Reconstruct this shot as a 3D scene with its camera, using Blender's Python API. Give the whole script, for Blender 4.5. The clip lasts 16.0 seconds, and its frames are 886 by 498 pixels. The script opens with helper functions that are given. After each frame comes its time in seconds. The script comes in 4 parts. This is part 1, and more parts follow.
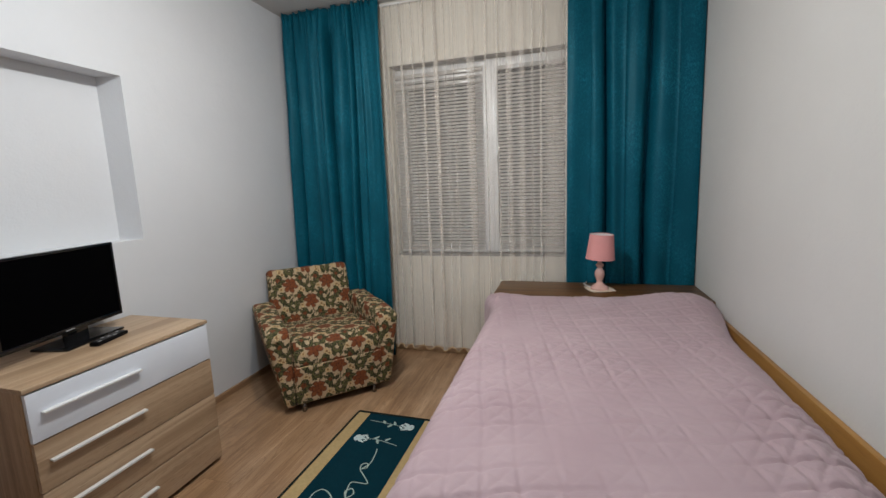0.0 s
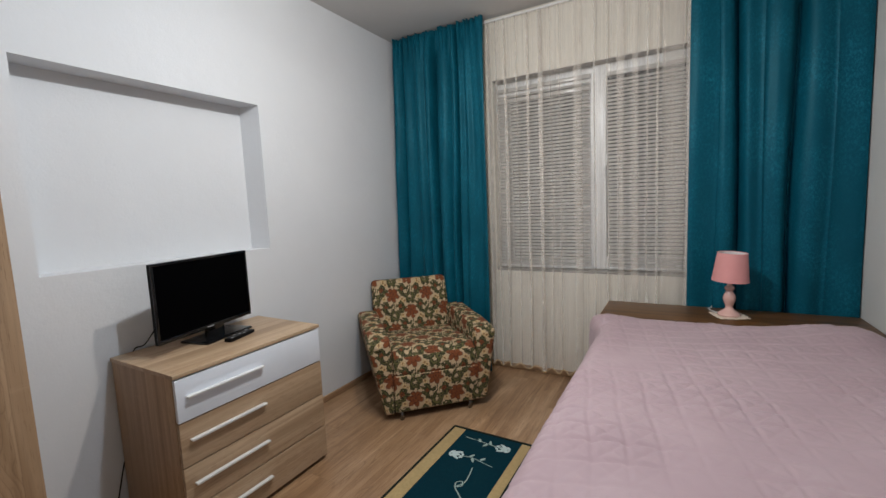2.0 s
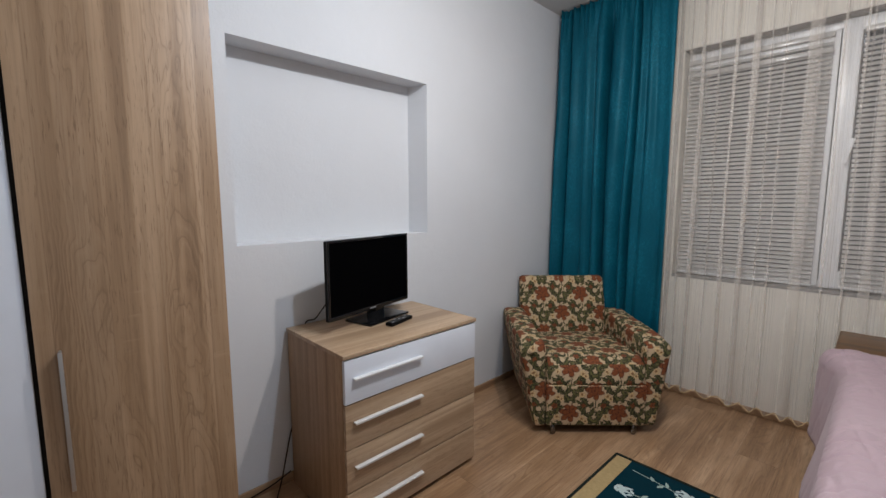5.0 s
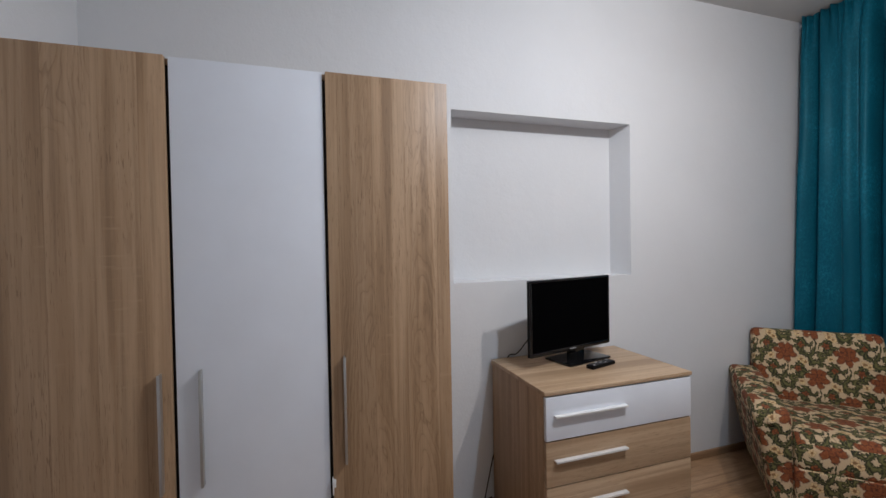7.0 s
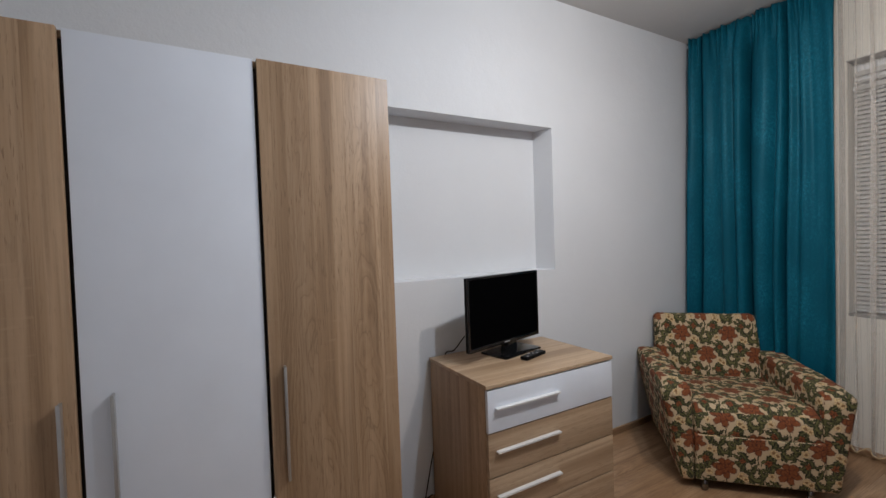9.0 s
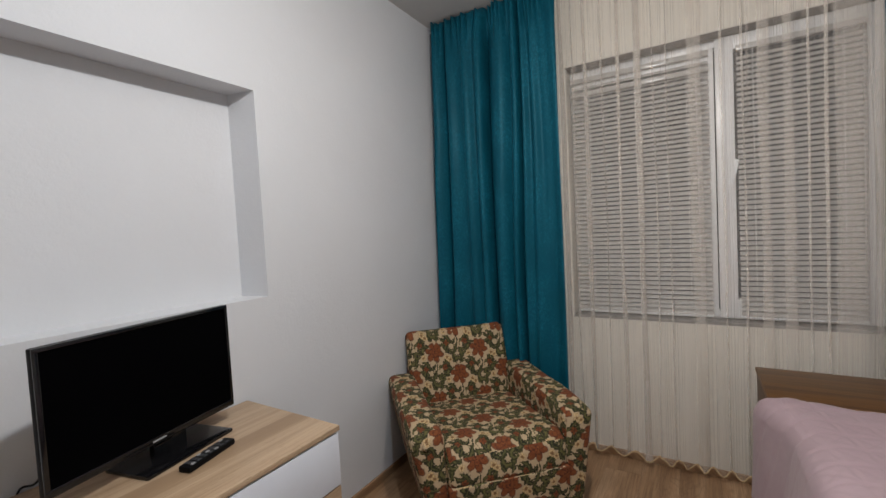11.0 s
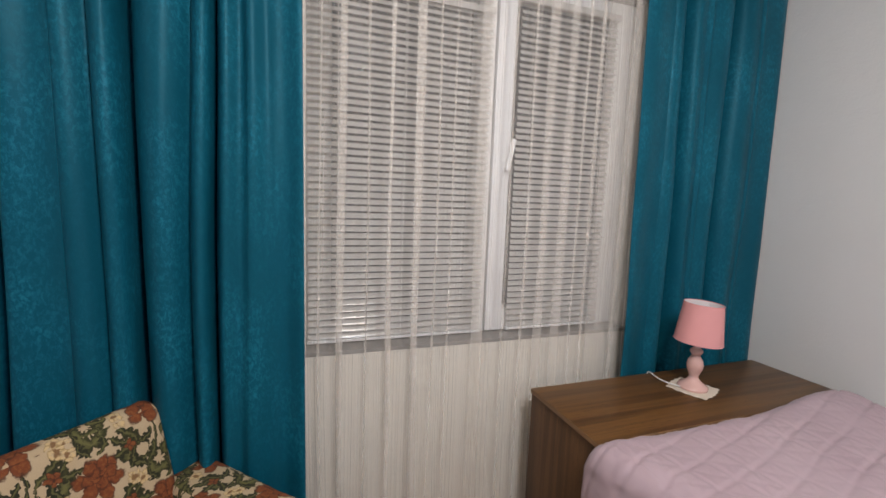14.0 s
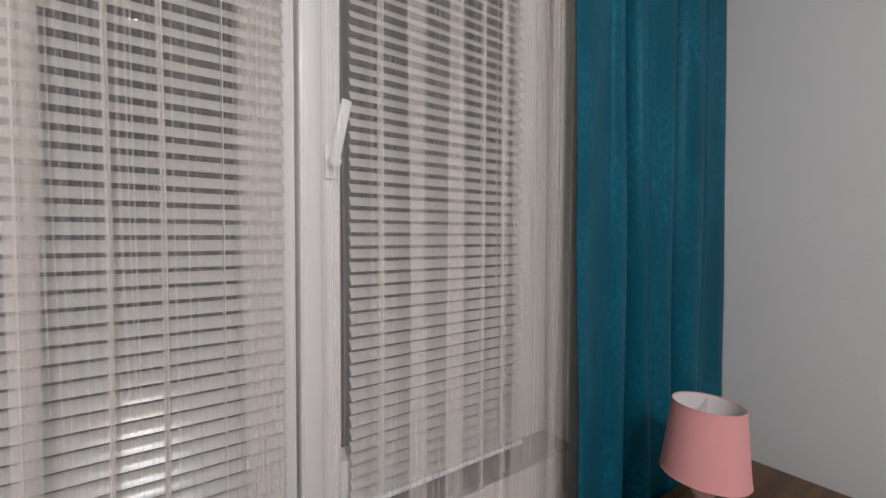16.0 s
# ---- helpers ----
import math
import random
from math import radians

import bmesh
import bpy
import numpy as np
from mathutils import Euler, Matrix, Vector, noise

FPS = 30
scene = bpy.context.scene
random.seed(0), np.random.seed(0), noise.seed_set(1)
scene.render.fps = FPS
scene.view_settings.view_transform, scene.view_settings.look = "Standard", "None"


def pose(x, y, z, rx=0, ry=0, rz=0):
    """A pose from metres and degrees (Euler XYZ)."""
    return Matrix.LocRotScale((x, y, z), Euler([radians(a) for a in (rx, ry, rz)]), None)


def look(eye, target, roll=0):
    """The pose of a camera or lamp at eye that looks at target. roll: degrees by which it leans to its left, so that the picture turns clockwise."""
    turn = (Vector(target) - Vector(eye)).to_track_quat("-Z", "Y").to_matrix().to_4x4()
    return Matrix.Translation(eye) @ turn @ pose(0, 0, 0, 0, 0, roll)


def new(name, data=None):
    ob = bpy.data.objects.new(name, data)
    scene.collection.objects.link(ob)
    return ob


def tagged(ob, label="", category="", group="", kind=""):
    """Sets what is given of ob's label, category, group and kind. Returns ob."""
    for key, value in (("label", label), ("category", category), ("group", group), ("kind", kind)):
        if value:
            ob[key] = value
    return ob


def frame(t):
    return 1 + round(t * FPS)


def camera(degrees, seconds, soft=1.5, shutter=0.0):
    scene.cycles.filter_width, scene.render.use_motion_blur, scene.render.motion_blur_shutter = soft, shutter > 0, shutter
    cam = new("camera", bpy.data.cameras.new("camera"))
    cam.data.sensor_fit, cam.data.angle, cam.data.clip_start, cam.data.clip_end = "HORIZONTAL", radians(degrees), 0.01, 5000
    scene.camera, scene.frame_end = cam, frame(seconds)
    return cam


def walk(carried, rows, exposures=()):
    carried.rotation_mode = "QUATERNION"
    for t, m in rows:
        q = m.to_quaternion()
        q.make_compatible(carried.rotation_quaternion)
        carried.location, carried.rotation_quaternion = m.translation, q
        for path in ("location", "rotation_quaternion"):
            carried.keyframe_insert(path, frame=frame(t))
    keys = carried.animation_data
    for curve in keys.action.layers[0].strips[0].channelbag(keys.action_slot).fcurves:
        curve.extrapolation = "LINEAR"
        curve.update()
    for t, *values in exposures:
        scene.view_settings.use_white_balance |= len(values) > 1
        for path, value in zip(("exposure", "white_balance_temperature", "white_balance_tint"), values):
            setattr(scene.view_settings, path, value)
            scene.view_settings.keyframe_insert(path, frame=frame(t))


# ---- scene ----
cam = camera(93.4, 16.0)
PATH = [
    (0, (0.728, 0.566, 1.467), (0.164, 2.463, 1.173), -2.23),
    (0.5, (0.756, 0.624, 1.476), (0.071, 2.483, 1.203), -2.57),
    (1, (0.743, 0.628, 1.471), (-0.054, 2.446, 1.228), -3.01),
    (1.5, (0.692, 0.598, 1.466), (-0.202, 2.374, 1.247), -3.20),
    (2, (0.691, 0.597, 1.461), (-0.296, 2.324, 1.254), -2.54),
    (2.5, (0.649, 0.616, 1.440), (-0.395, 2.310, 1.239), -1.85),
    (3, (0.551, 0.656, 1.464), (-0.523, 2.329, 1.244), -1.27),
    (3.2, (0.488, 0.672, 1.454), (-0.589, 2.343, 1.237), -1.26),
    (5.3, (0.331, 0.633, 1.434), (-1.206, 1.897, 1.231), -0.03),
    (5.5, (0.362, 0.629, 1.436), (-1.253, 1.795, 1.260), -0.05),
    (6, (0.430, 0.630, 1.443), (-1.413, 1.401, 1.350), -0.49),
    (6.5, (0.432, 0.590, 1.448), (-1.464, 1.226, 1.404), -1.03),
    (7, (0.415, 0.540, 1.452), (-1.488, 1.154, 1.419), -1.00),
    (7.5, (0.408, 0.495, 1.449), (-1.499, 1.097, 1.428), -1.17),
    (8, (0.410, 0.447, 1.442), (-1.503, 1.028, 1.415), -1.51),
    (8.5, (0.397, 0.415, 1.447), (-1.505, 1.033, 1.414), -1.79),
    (9, (0.364, 0.461, 1.455), (-1.384, 1.431, 1.406), -1.94),
    (9.5, (0.295, 0.641, 1.470), (-1.281, 1.872, 1.420), -2.24),
    (10, (0.235, 0.857, 1.481), (-1.120, 2.327, 1.442), -2.54),
    (10.2, (0.197, 0.919, 1.471), (-1.049, 2.483, 1.433), -2.61),
    (12.3, (-0.401, 1.868, 1.517), (-0.823, 3.817, 1.363), -2.96),
    (12.5, (-0.453, 1.958, 1.515), (-0.583, 3.948, 1.355), -3.34),
    (13, (-0.552, 2.174, 1.506), (-0.187, 4.128, 1.293), -2.50),
    (13.5, (-0.662, 2.334, 1.486), (-0.170, 4.262, 1.277), 2.72),
    (14, (-0.733, 2.349, 1.512), (-0.074, 4.222, 1.274), 2.15),
    (14.5, (-0.634, 2.504, 1.492), (0.298, 4.261, 1.280), 3.24),
    (15, (-0.427, 2.748, 1.526), (0.524, 4.505, 1.424), 1.60),
    (15.5, (-0.286, 2.980, 1.511), (0.752, 4.688, 1.427), 0.84),
    (16, (-0.153, 3.223, 1.509), (1.000, 4.856, 1.440), 0.26),
]
EXPOSURES = [(0, 0.09, 6500, 11), (3.0, 0.09, 6400, 12), (5.5, 0.02, 6300, 14), (6.0, -0.08, 6300, 14), (7.0, 0.0, 6350, 15), (7.5, 0.05, 6400, 15), (8.0, 0.08, 6450, 15), (8.5, 0.08, 6430, 15), (9.0, -0.07, 6400, 14), (9.5, -0.06, 6450, 14), (10.0, -0.12, 6550, 14), (12.5, 0.36, 6650, 13), (13.0, 0.52, 6500, 14), (13.5, 0.5, 6450, 14), (14.5, 0.48, 6500, 17), (15.5, 0.26, 6400, 17), (16.0, 0.17, 6350, 15)]
walk(cam, [(t, look(eye, target, roll)) for t, eye, target, roll in PATH], EXPOSURES)

# ---- light: a two-bulb ceiling lamp, night outside ----
world = bpy.data.worlds.new("night")
scene.world = world
world.use_nodes = True
world.node_tree.nodes["Background"].inputs[0].default_value = (0.010, 0.011, 0.014, 1)
world.node_tree.nodes["Background"].inputs[1].default_value = 1.0


def bulb_light(name, place, around, ahead, colour, radius=0.030):
    """A hanging LED bulb: it shines all round, and more strongly downwards from its dome."""
    for kind, suffix, watts in (("POINT", "globe", around), ("AREA", "dome", ahead)):
        data = bpy.data.lights.new(name + "_" + suffix, kind)
        data.energy, data.color = watts, colour
        if kind == "AREA":
            data.shape, data.size = "DISK", 2 * radius
        else:
            data.shadow_soft_size = radius
        ob = new(name + "_" + suffix, data)
        ob.location = place if kind == "POINT" else (place[0], place[1], place[2] - radius - 0.004)


BULB_WARM = (-0.20, 2.19, 2.70)
BULB_COOL = (-0.16, 1.77, 2.70)
LAMP = (-0.18, 1.98)
bulb_light("bulb_light_warm", BULB_WARM, 29, 9.0, (1.0, 0.915, 0.79))
bulb_light("bulb_light_cool", BULB_COOL, 27, 8.0, (0.745, 0.885, 1.0))


# ---- materials ----
class Mat:
    """A node material with short calls."""

    def __init__(self, name, rough=0.5, metal=0.0, colour=(0.8, 0.8, 0.8)):
        self.mat = bpy.data.materials.new(name)
        self.mat.use_nodes = True
        self.nt = self.mat.node_tree
        self.b = self.nt.nodes["Principled BSDF"]
        self.b.inputs["Roughness"].default_value = rough
        self.b.inputs["Metallic"].default_value = metal
        self.b.inputs["Base Color"].default_value = (*colour, 1)

    def n(self, kind, **inputs):
        node = self.nt.nodes.new("ShaderNode" + kind)
        for key, v in inputs.items():
            self.put(node, key.replace("_", " "), v)
        return node

    def put(self, node, key, v):
        sock = node.inputs[int(key[1:])] if key[:1] == "i" and key[1:].isdigit() else node.inputs[key]
        if isinstance(v, bpy.types.NodeSocket):
            self.nt.links.new(v, sock)
        elif isinstance(v, bpy.types.Node):
            self.nt.links.new(v.outputs[0], sock)
        elif isinstance(v, tuple) and len(v) == 3 and sock.type == "RGBA":
            sock.default_value = (*v, 1)
        else:
            sock.default_value = v
        return node

    def math(self, op, a, b=0.0, c=None, clamp=False):
        node = self.nt.nodes.new("ShaderNodeMath")
        node.operation, node.use_clamp = op, clamp
        self.put(node, "i0", a)
        self.put(node, "i1", b)
        if c is not None:
            self.put(node, "i2", c)
        return node.outputs[0]

    def mix(self, fac, a, b, blend="MIX"):
        node = self.nt.nodes.new("ShaderNodeMix")
        node.data_type, node.blend_type = "RGBA", blend
        for i, v in ((0, fac), (6, a), (7, b)):
            self.put(node, "i%d" % i, v)
        return node.outputs[2]

    def ramp(self, fac, *stops):
        node = self.nt.nodes.new("ShaderNodeValToRGB")
        el = node.color_ramp.elements
        while len(el) < len(stops):
            el.new(0.5)
        for e, (p, c) in zip(el, stops):
            e.position = p
            e.color = (*c, 1) if isinstance(c, tuple) else (c, c, c, 1)
        self.put(node, "Fac", fac)
        return node.outputs[0]

    def coords(self, scale=(1, 1, 1), which="Object", shuffle=False):
        out = self.n("TexCoord").outputs[which]
        if shuffle:
            rnd = self.n("ObjectInfo").outputs["Random"]
            off = self.n("CombineXYZ", X=self.math("MULTIPLY", rnd, 17.3), Y=self.math("MULTIPLY", rnd, 29.1), Z=self.math("MULTIPLY", rnd, 11.7))
            add = self.nt.nodes.new("ShaderNodeVectorMath")
            self.put(add, "i0", out)
            self.put(add, "i1", off)
            out = add.outputs[0]
        return self.n("Mapping", Vector=out, Scale=scale).outputs[0]

    def noise(self, vec, scale=1.0, detail=4.0, rough=0.55, distort=0.0):
        return self.n("TexNoise", Vector=vec, Scale=scale, Detail=detail, Roughness=rough, Distortion=distort).outputs["Fac"]

    def bump(self, height, strength=0.2, distance=0.002):
        node = self.n("Bump", Height=height, Strength=strength, Distance=distance)
        self.nt.links.new(node.outputs[0], self.b.inputs["Normal"])

    def colour(self, v):
        self.put(self.b, "Base Color", v)

    def rough(self, v):
        self.put(self.b, "Roughness", v)


def paint(name, colour, relief=0.35):
    m = Mat(name, 0.85)
    v = m.coords()
    stain = m.noise(v, 1.7, 5)
    m.colour(m.mix(m.ramp(stain, (0.35, 0.0), (0.7, 1.0)), tuple(c * 0.955 for c in colour), colour))
    lump = m.math("ADD", m.noise(v, 14, 3), m.math("MULTIPLY", m.noise(v, 95, 5), 0.45))
    m.bump(lump, relief, 0.006)
    return m.mat


def wood(name, light, mid, dark, along, rough=0.45, figure=0.48, shuffle=True, plank=0.115):
    """Printed or veneered board, its grain along one axis: joined planks, some with nested arches, fine pores and pale saw marks."""
    m = Mat(name, rough)
    k = "xyz".index(along)
    xyz = m.n("SeparateXYZ", Vector=m.coords(shuffle=shuffle)).outputs
    run = xyz[k]
    across = m.math("ADD", xyz[(k + 1) % 3], xyz[(k + 2) % 3])
    wide = m.math("DIVIDE", across, plank)
    index = m.math("FLOOR", wide)
    inside = m.math("SUBTRACT", m.math("FRACT", wide), 0.5)

    def chance(shift):
        white = m.nt.nodes.new("ShaderNodeTexWhiteNoise")
        white.noise_dimensions = "1D"
        m.put(white, "W", m.math("ADD", index, shift))
        return white.outputs["Value"]

    rnd, pick, side = chance(0.0), chance(57.3), chance(23.9)

    def field(a, b, detail, roughness=0.55, distort=0.0, apart=9.0):
        v = m.n("CombineXYZ", X=m.math("MULTIPLY", across, a), Y=m.math("MULTIPLY", run, b), Z=m.math("MULTIPLY", rnd, apart))
        return m.noise(v.outputs[0], 1.0, detail, roughness, distort)

    deep = tuple(0.58 * a + 0.42 * b for a, b in zip(mid, dark))
    col = m.ramp(field(16.0, 0.55, 3, 0.5, 0.3), (0.34, deep), (0.44, mid), (0.54, light), (0.68, mid))
    col = m.mix(m.ramp(rnd, (0.25, 0.0), (0.95, 0.36)), col, deep)
    # nested arches, their crown wandering across the plank
    off = m.math("ADD", inside, m.math("MULTIPLY", m.math("SUBTRACT", side, 0.5), 0.9))
    bow = m.math("MULTIPLY", m.math("MULTIPLY", off, off), 1.35)
    warp = m.math("ADD", m.math("MULTIPLY", field(9.0, 2.2, 3, 0.55, 0.5), 1.25), m.math("MULTIPLY", field(34.0, 7.0, 2, 0.5), 0.10))
    ring = m.math("FRACT", m.math("MULTIPLY", m.math("ADD", m.math("ADD", m.math("MULTIPLY", run, 0.42), bow), warp), 8.0))
    patch = m.ramp(field(3.0, 1.1, 2, 0.5), (0.44, 0.0), (0.58, 1.0))
    figured = m.math("MULTIPLY", m.ramp(pick, (0.46, 0.12), (0.54, 1.0)), patch)
    line = m.ramp(ring, (0.0, 0.85), (0.10, 0.20), (0.40, 0.0), (0.93, 0.05), (1.0, 0.85))
    col = m.mix(m.math("MULTIPLY", m.math("MULTIPLY", line, figured), 0.95 * figure, clamp=True), col, dark)
    col = m.mix(m.math("MULTIPLY", m.math("MULTIPLY", m.ramp(ring, (0.40, 0.0), (0.62, 1.0), (0.86, 0.0)), figured), 0.6 * figure), col, light)
    streak = field(150.0, 2.6, 3, 0.7)
    col = m.mix(m.ramp(streak, (0.34, 0.22), (0.50, 0.0)), col, dark)
    col = m.mix(m.ramp(field(42.0, 1.0, 3, 0.6), (0.34, 0.26), (0.48, 0.0)), col, dark)
    col = m.mix(m.math("MULTIPLY", m.ramp(field(260.0, 18.0, 2, 0.6), (0.33, 0.55), (0.41, 0.0)), m.ramp(field(6.0, 1.6, 2), (0.40, 0.25), (0.58, 1.0))), col, dark)
    saw = m.math("MULTIPLY", m.ramp(field(7.0, 62.0, 2), (0.60, 0.0), (0.74, 0.38)), m.ramp(field(8.0, 2.0, 2), (0.54, 0.0), (0.64, 1.0)))
    col = m.mix(saw, col, light)
    seam = m.ramp(m.math("ABSOLUTE", inside), (0.478, 0.0), (0.498, 0.22))
    col = m.mix(seam, col, dark)
    m.colour(col)
    m.rough(m.math("ADD", m.math("MULTIPLY", streak, 0.2), rough - 0.1))
    m.bump(streak, 0.10, 0.001)
    return m.mat


def plain(name, colour, rough=0.4, metal=0.0, relief=0.0, scale=200.0):
    m = Mat(name, rough, metal)
    v = m.coords()
    m.colour(m.mix(m.noise(v, 6, 3), tuple(c * 0.93 for c in colour), tuple(min(1, c * 1.05) for c in colour)))
    m.rough(m.math("ADD", m.math("MULTIPLY", m.noise(v, 22, 3), 0.14), rough - 0.07))
    if relief:
        m.bump(m.noise(v, scale, 3), relief, 0.001)
    return m.mat


def velvet(name, colour, light):
    """Crushed velvet: a deep colour, the raised nap's mottled sheen painted on in lighter patches."""
    m = Mat(name, 0.55)
    v = m.coords((1, 1, 1), "UV")
    crush = m.noise(m.coords((85, 48, 1), "UV"), 1.0, 5, 0.74, 0.6)
    patch = m.noise(m.coords((5.0, 2.6, 1), "UV"), 1.0, 4, 0.55)
    fleck = m.noise(m.coords((210, 120, 1), "UV"), 1.0, 3, 0.7)
    mottle = m.math("MULTIPLY", m.ramp(crush, (0.46, 0.0), (0.66, 1.0)), m.ramp(patch, (0.38, 0.08), (0.66, 0.80)))
    col = m.mix(m.ramp(patch, (0.30, 0.45), (0.70, 0.0)), colour, tuple(c * 0.72 for c in colour))
    col = m.mix(mottle, col, light)
    col = m.mix(m.math("MULTIPLY", m.ramp(fleck, (0.58, 0.0), (0.70, 0.35)), m.ramp(patch, (0.46, 0.0), (0.64, 1.0))), col, tuple(min(1.0, c * 1.35) for c in light))
    m.colour(col)
    m.b.inputs["Specular IOR Level"].default_value = 0.27
    m.b.inputs["Specular Tint"].default_value = (0.35, 0.75, 0.88, 1)
    m.rough(m.math("ADD", m.math("MULTIPLY", crush, 0.25), 0.32))
    m.bump(m.math("ADD", crush, m.math("MULTIPLY", m.noise(v, 14, 3), 1.5)), 0.22, 0.003)
    return m.mat


def voile(name):
    """Thin net of long upright threads."""
    m = Mat(name, 0.8)
    thick = m.noise(m.coords((230, 0.04, 1), "UV"), 1.0, 1, 0.5)
    thin = m.noise(m.coords((700, 0.08, 1), "UV"), 1.0, 1, 0.5)
    bunch = m.noise(m.coords((13, 0.35, 1), "UV"), 1.0, 1, 0.5, 0.2)
    cover = m.math("ADD", m.math("MULTIPLY", m.ramp(thick, (0.48, 0.0), (0.58, 1.0)), 0.13), m.math("MULTIPLY", m.ramp(thin, (0.42, 0.0), (0.58, 1.0)), 0.06))
    cover = m.math("ADD", cover, m.math("MULTIPLY", m.ramp(bunch, (0.40, 0.0), (0.62, 1.0)), 0.02))
    cover = m.math("ADD", cover, 0.09, clamp=True)
    cloth = m.nt.nodes.new("ShaderNodeMixShader")
    cloth.inputs[0].default_value = 0.13
    m.nt.links.new(m.n("BsdfDiffuse", Color=(0.965, 0.90, 0.82)).outputs[0], cloth.inputs[1])
    m.nt.links.new(m.n("BsdfTranslucent", Color=(0.965, 0.90, 0.82)).outputs[0], cloth.inputs[2])
    whole = m.nt.nodes.new("ShaderNodeMixShader")
    m.put(whole, "i0", cover)
    m.nt.links.new(m.n("BsdfTransparent").outputs[0], whole.inputs[1])
    m.nt.links.new(cloth.outputs[0], whole.inputs[2])
    m.nt.links.new(whole.outputs[0], m.nt.nodes["Material Output"].inputs["Surface"])
    return m.mat


class Motif(Mat):
    """A node group that lays one printed motif over a cloth colour."""

    def __init__(self, name, *sockets):
        self.nt = bpy.data.node_groups.new(name, "ShaderNodeTree")
        for label, kind in (("Color", "NodeSocketColor"), ("Cell", "NodeSocketVector"), ("Offset", "NodeSocketVector"), ("AxisX", "NodeSocketVector"), ("AxisY", "NodeSocketVector"), ("Grain", "NodeSocketFloat")) + sockets:
            self.nt.interface.new_socket(label, in_out="INPUT", socket_type=kind)
        self.nt.interface.new_socket("Color", in_out="OUTPUT", socket_type="NodeSocketColor")
        self.i = self.nt.nodes.new("NodeGroupInput").outputs
        cell = self.vec("SUBTRACT", self.vec("FRACTION", self.vec("ADD", self.i["Cell"], self.i["Offset"])), (0.5, 0.5, 0.0))
        self.x = self.vec("DOT_PRODUCT", cell, self.i["AxisX"], "Value")
        self.y = self.vec("DOT_PRODUCT", cell, self.i["AxisY"], "Value")

    def vec(self, op, a, b=(0.0, 0.0, 0.0), out="Vector"):
        node = self.nt.nodes.new("ShaderNodeVectorMath")
        node.operation = op
        self.put(node, "i0", a)
        if op != "FRACTION":
            self.put(node, "i1", b)
        return node.outputs[out]

    def step(self, r, edge, soft=0.05):
        return self.ramp(self.math("ADD", self.math("SUBTRACT", r, edge), 0.5, clamp=True), (0.5 - soft, 1.0), (0.5 + soft, 0.0))

    def done(self, col):
        self.nt.links.new(col, self.nt.nodes.new("NodeGroupOutput").inputs[0])
        return self.nt


def leaf_motif(moss, sage):
    """A toothed leaf with a dark rim and a pale rib."""
    m = Motif("leaf_motif", ("Width", "NodeSocketFloat"), ("Bend", "NodeSocketFloat"), ("Main", "NodeSocketColor"), ("Rim", "NodeSocketColor"))
    xx = m.math("MULTIPLY", m.x, m.x)
    y = m.math("SUBTRACT", m.y, m.math("MULTIPLY", m.math("SUBTRACT", xx, 0.35), m.i["Bend"]))
    tooth = m.math("ADD", m.math("MULTIPLY", m.math("ABSOLUTE", m.math("SINE", m.math("MULTIPLY", m.x, 6.5))), 0.55), 0.50)
    half = m.math("MULTIPLY", m.math("MULTIPLY", m.math("MAXIMUM", m.math("SUBTRACT", 1.0, xx), 0.001), tooth), m.i["Width"])
    r = m.math("ADD", m.math("DIVIDE", m.math("ABSOLUTE", y), half), m.math("GREATER_THAN", xx, 0.985))
    col = m.mix(m.step(r, 1.05, 0.08), m.i["Color"], m.i["Rim"])
    body = m.mix(m.ramp(m.i["Grain"], (0.40, 0.0), (0.56, 1.0)), m.i["Main"], moss)
    body = m.mix(m.math("MULTIPLY", m.step(r, 0.24, 0.12), 0.7), body, sage)
    return m.done(m.mix(m.step(r, 0.94, 0.12), col, body))


def scroll_motif(moss, sage):
    """A curled acanthus leaf: a lobed crescent that thins to a tail."""
    m = Motif("scroll_motif", ("Width", "NodeSocketFloat"), ("Main", "NodeSocketColor"), ("Rim", "NodeSocketColor"))
    rad = m.math("SQRT", m.math("ADD", m.math("MULTIPLY", m.x, m.x), m.math("MULTIPLY", m.y, m.y)))
    ang = m.math("ARCTAN2", m.y, m.x)
    taper = m.math("POWER", m.math("ADD", m.math("MULTIPLY", m.math("COSINE", ang), 0.5), 0.5), 0.75)
    lobe = m.math("ADD", m.math("MULTIPLY", m.math("ABSOLUTE", m.math("SINE", m.math("MULTIPLY", ang, 4.0))), 0.65), 0.55)
    half = m.math("MAXIMUM", m.math("MULTIPLY", m.math("MULTIPLY", taper, lobe), m.i["Width"]), 0.01)
    inner = m.math("LESS_THAN", rad, 0.50)
    r = m.math("DIVIDE", m.math("ABSOLUTE", m.math("SUBTRACT", rad, m.math("ADD", m.math("MULTIPLY", taper, 0.22), 0.48))), half)
    col = m.mix(m.step(r, 1.10, 0.08), m.i["Color"], m.i["Rim"])
    body = m.mix(m.ramp(m.i["Grain"], (0.42, 0.0), (0.58, 1.0)), m.i["Main"], moss)
    body = m.mix(m.math("MULTIPLY", m.step(r, 0.40, 0.30), m.math("SUBTRACT", 0.9, m.math("MULTIPLY", inner, 0.7))), body, sage)
    return m.done(m.mix(m.step(r, 0.98, 0.14), col, body))


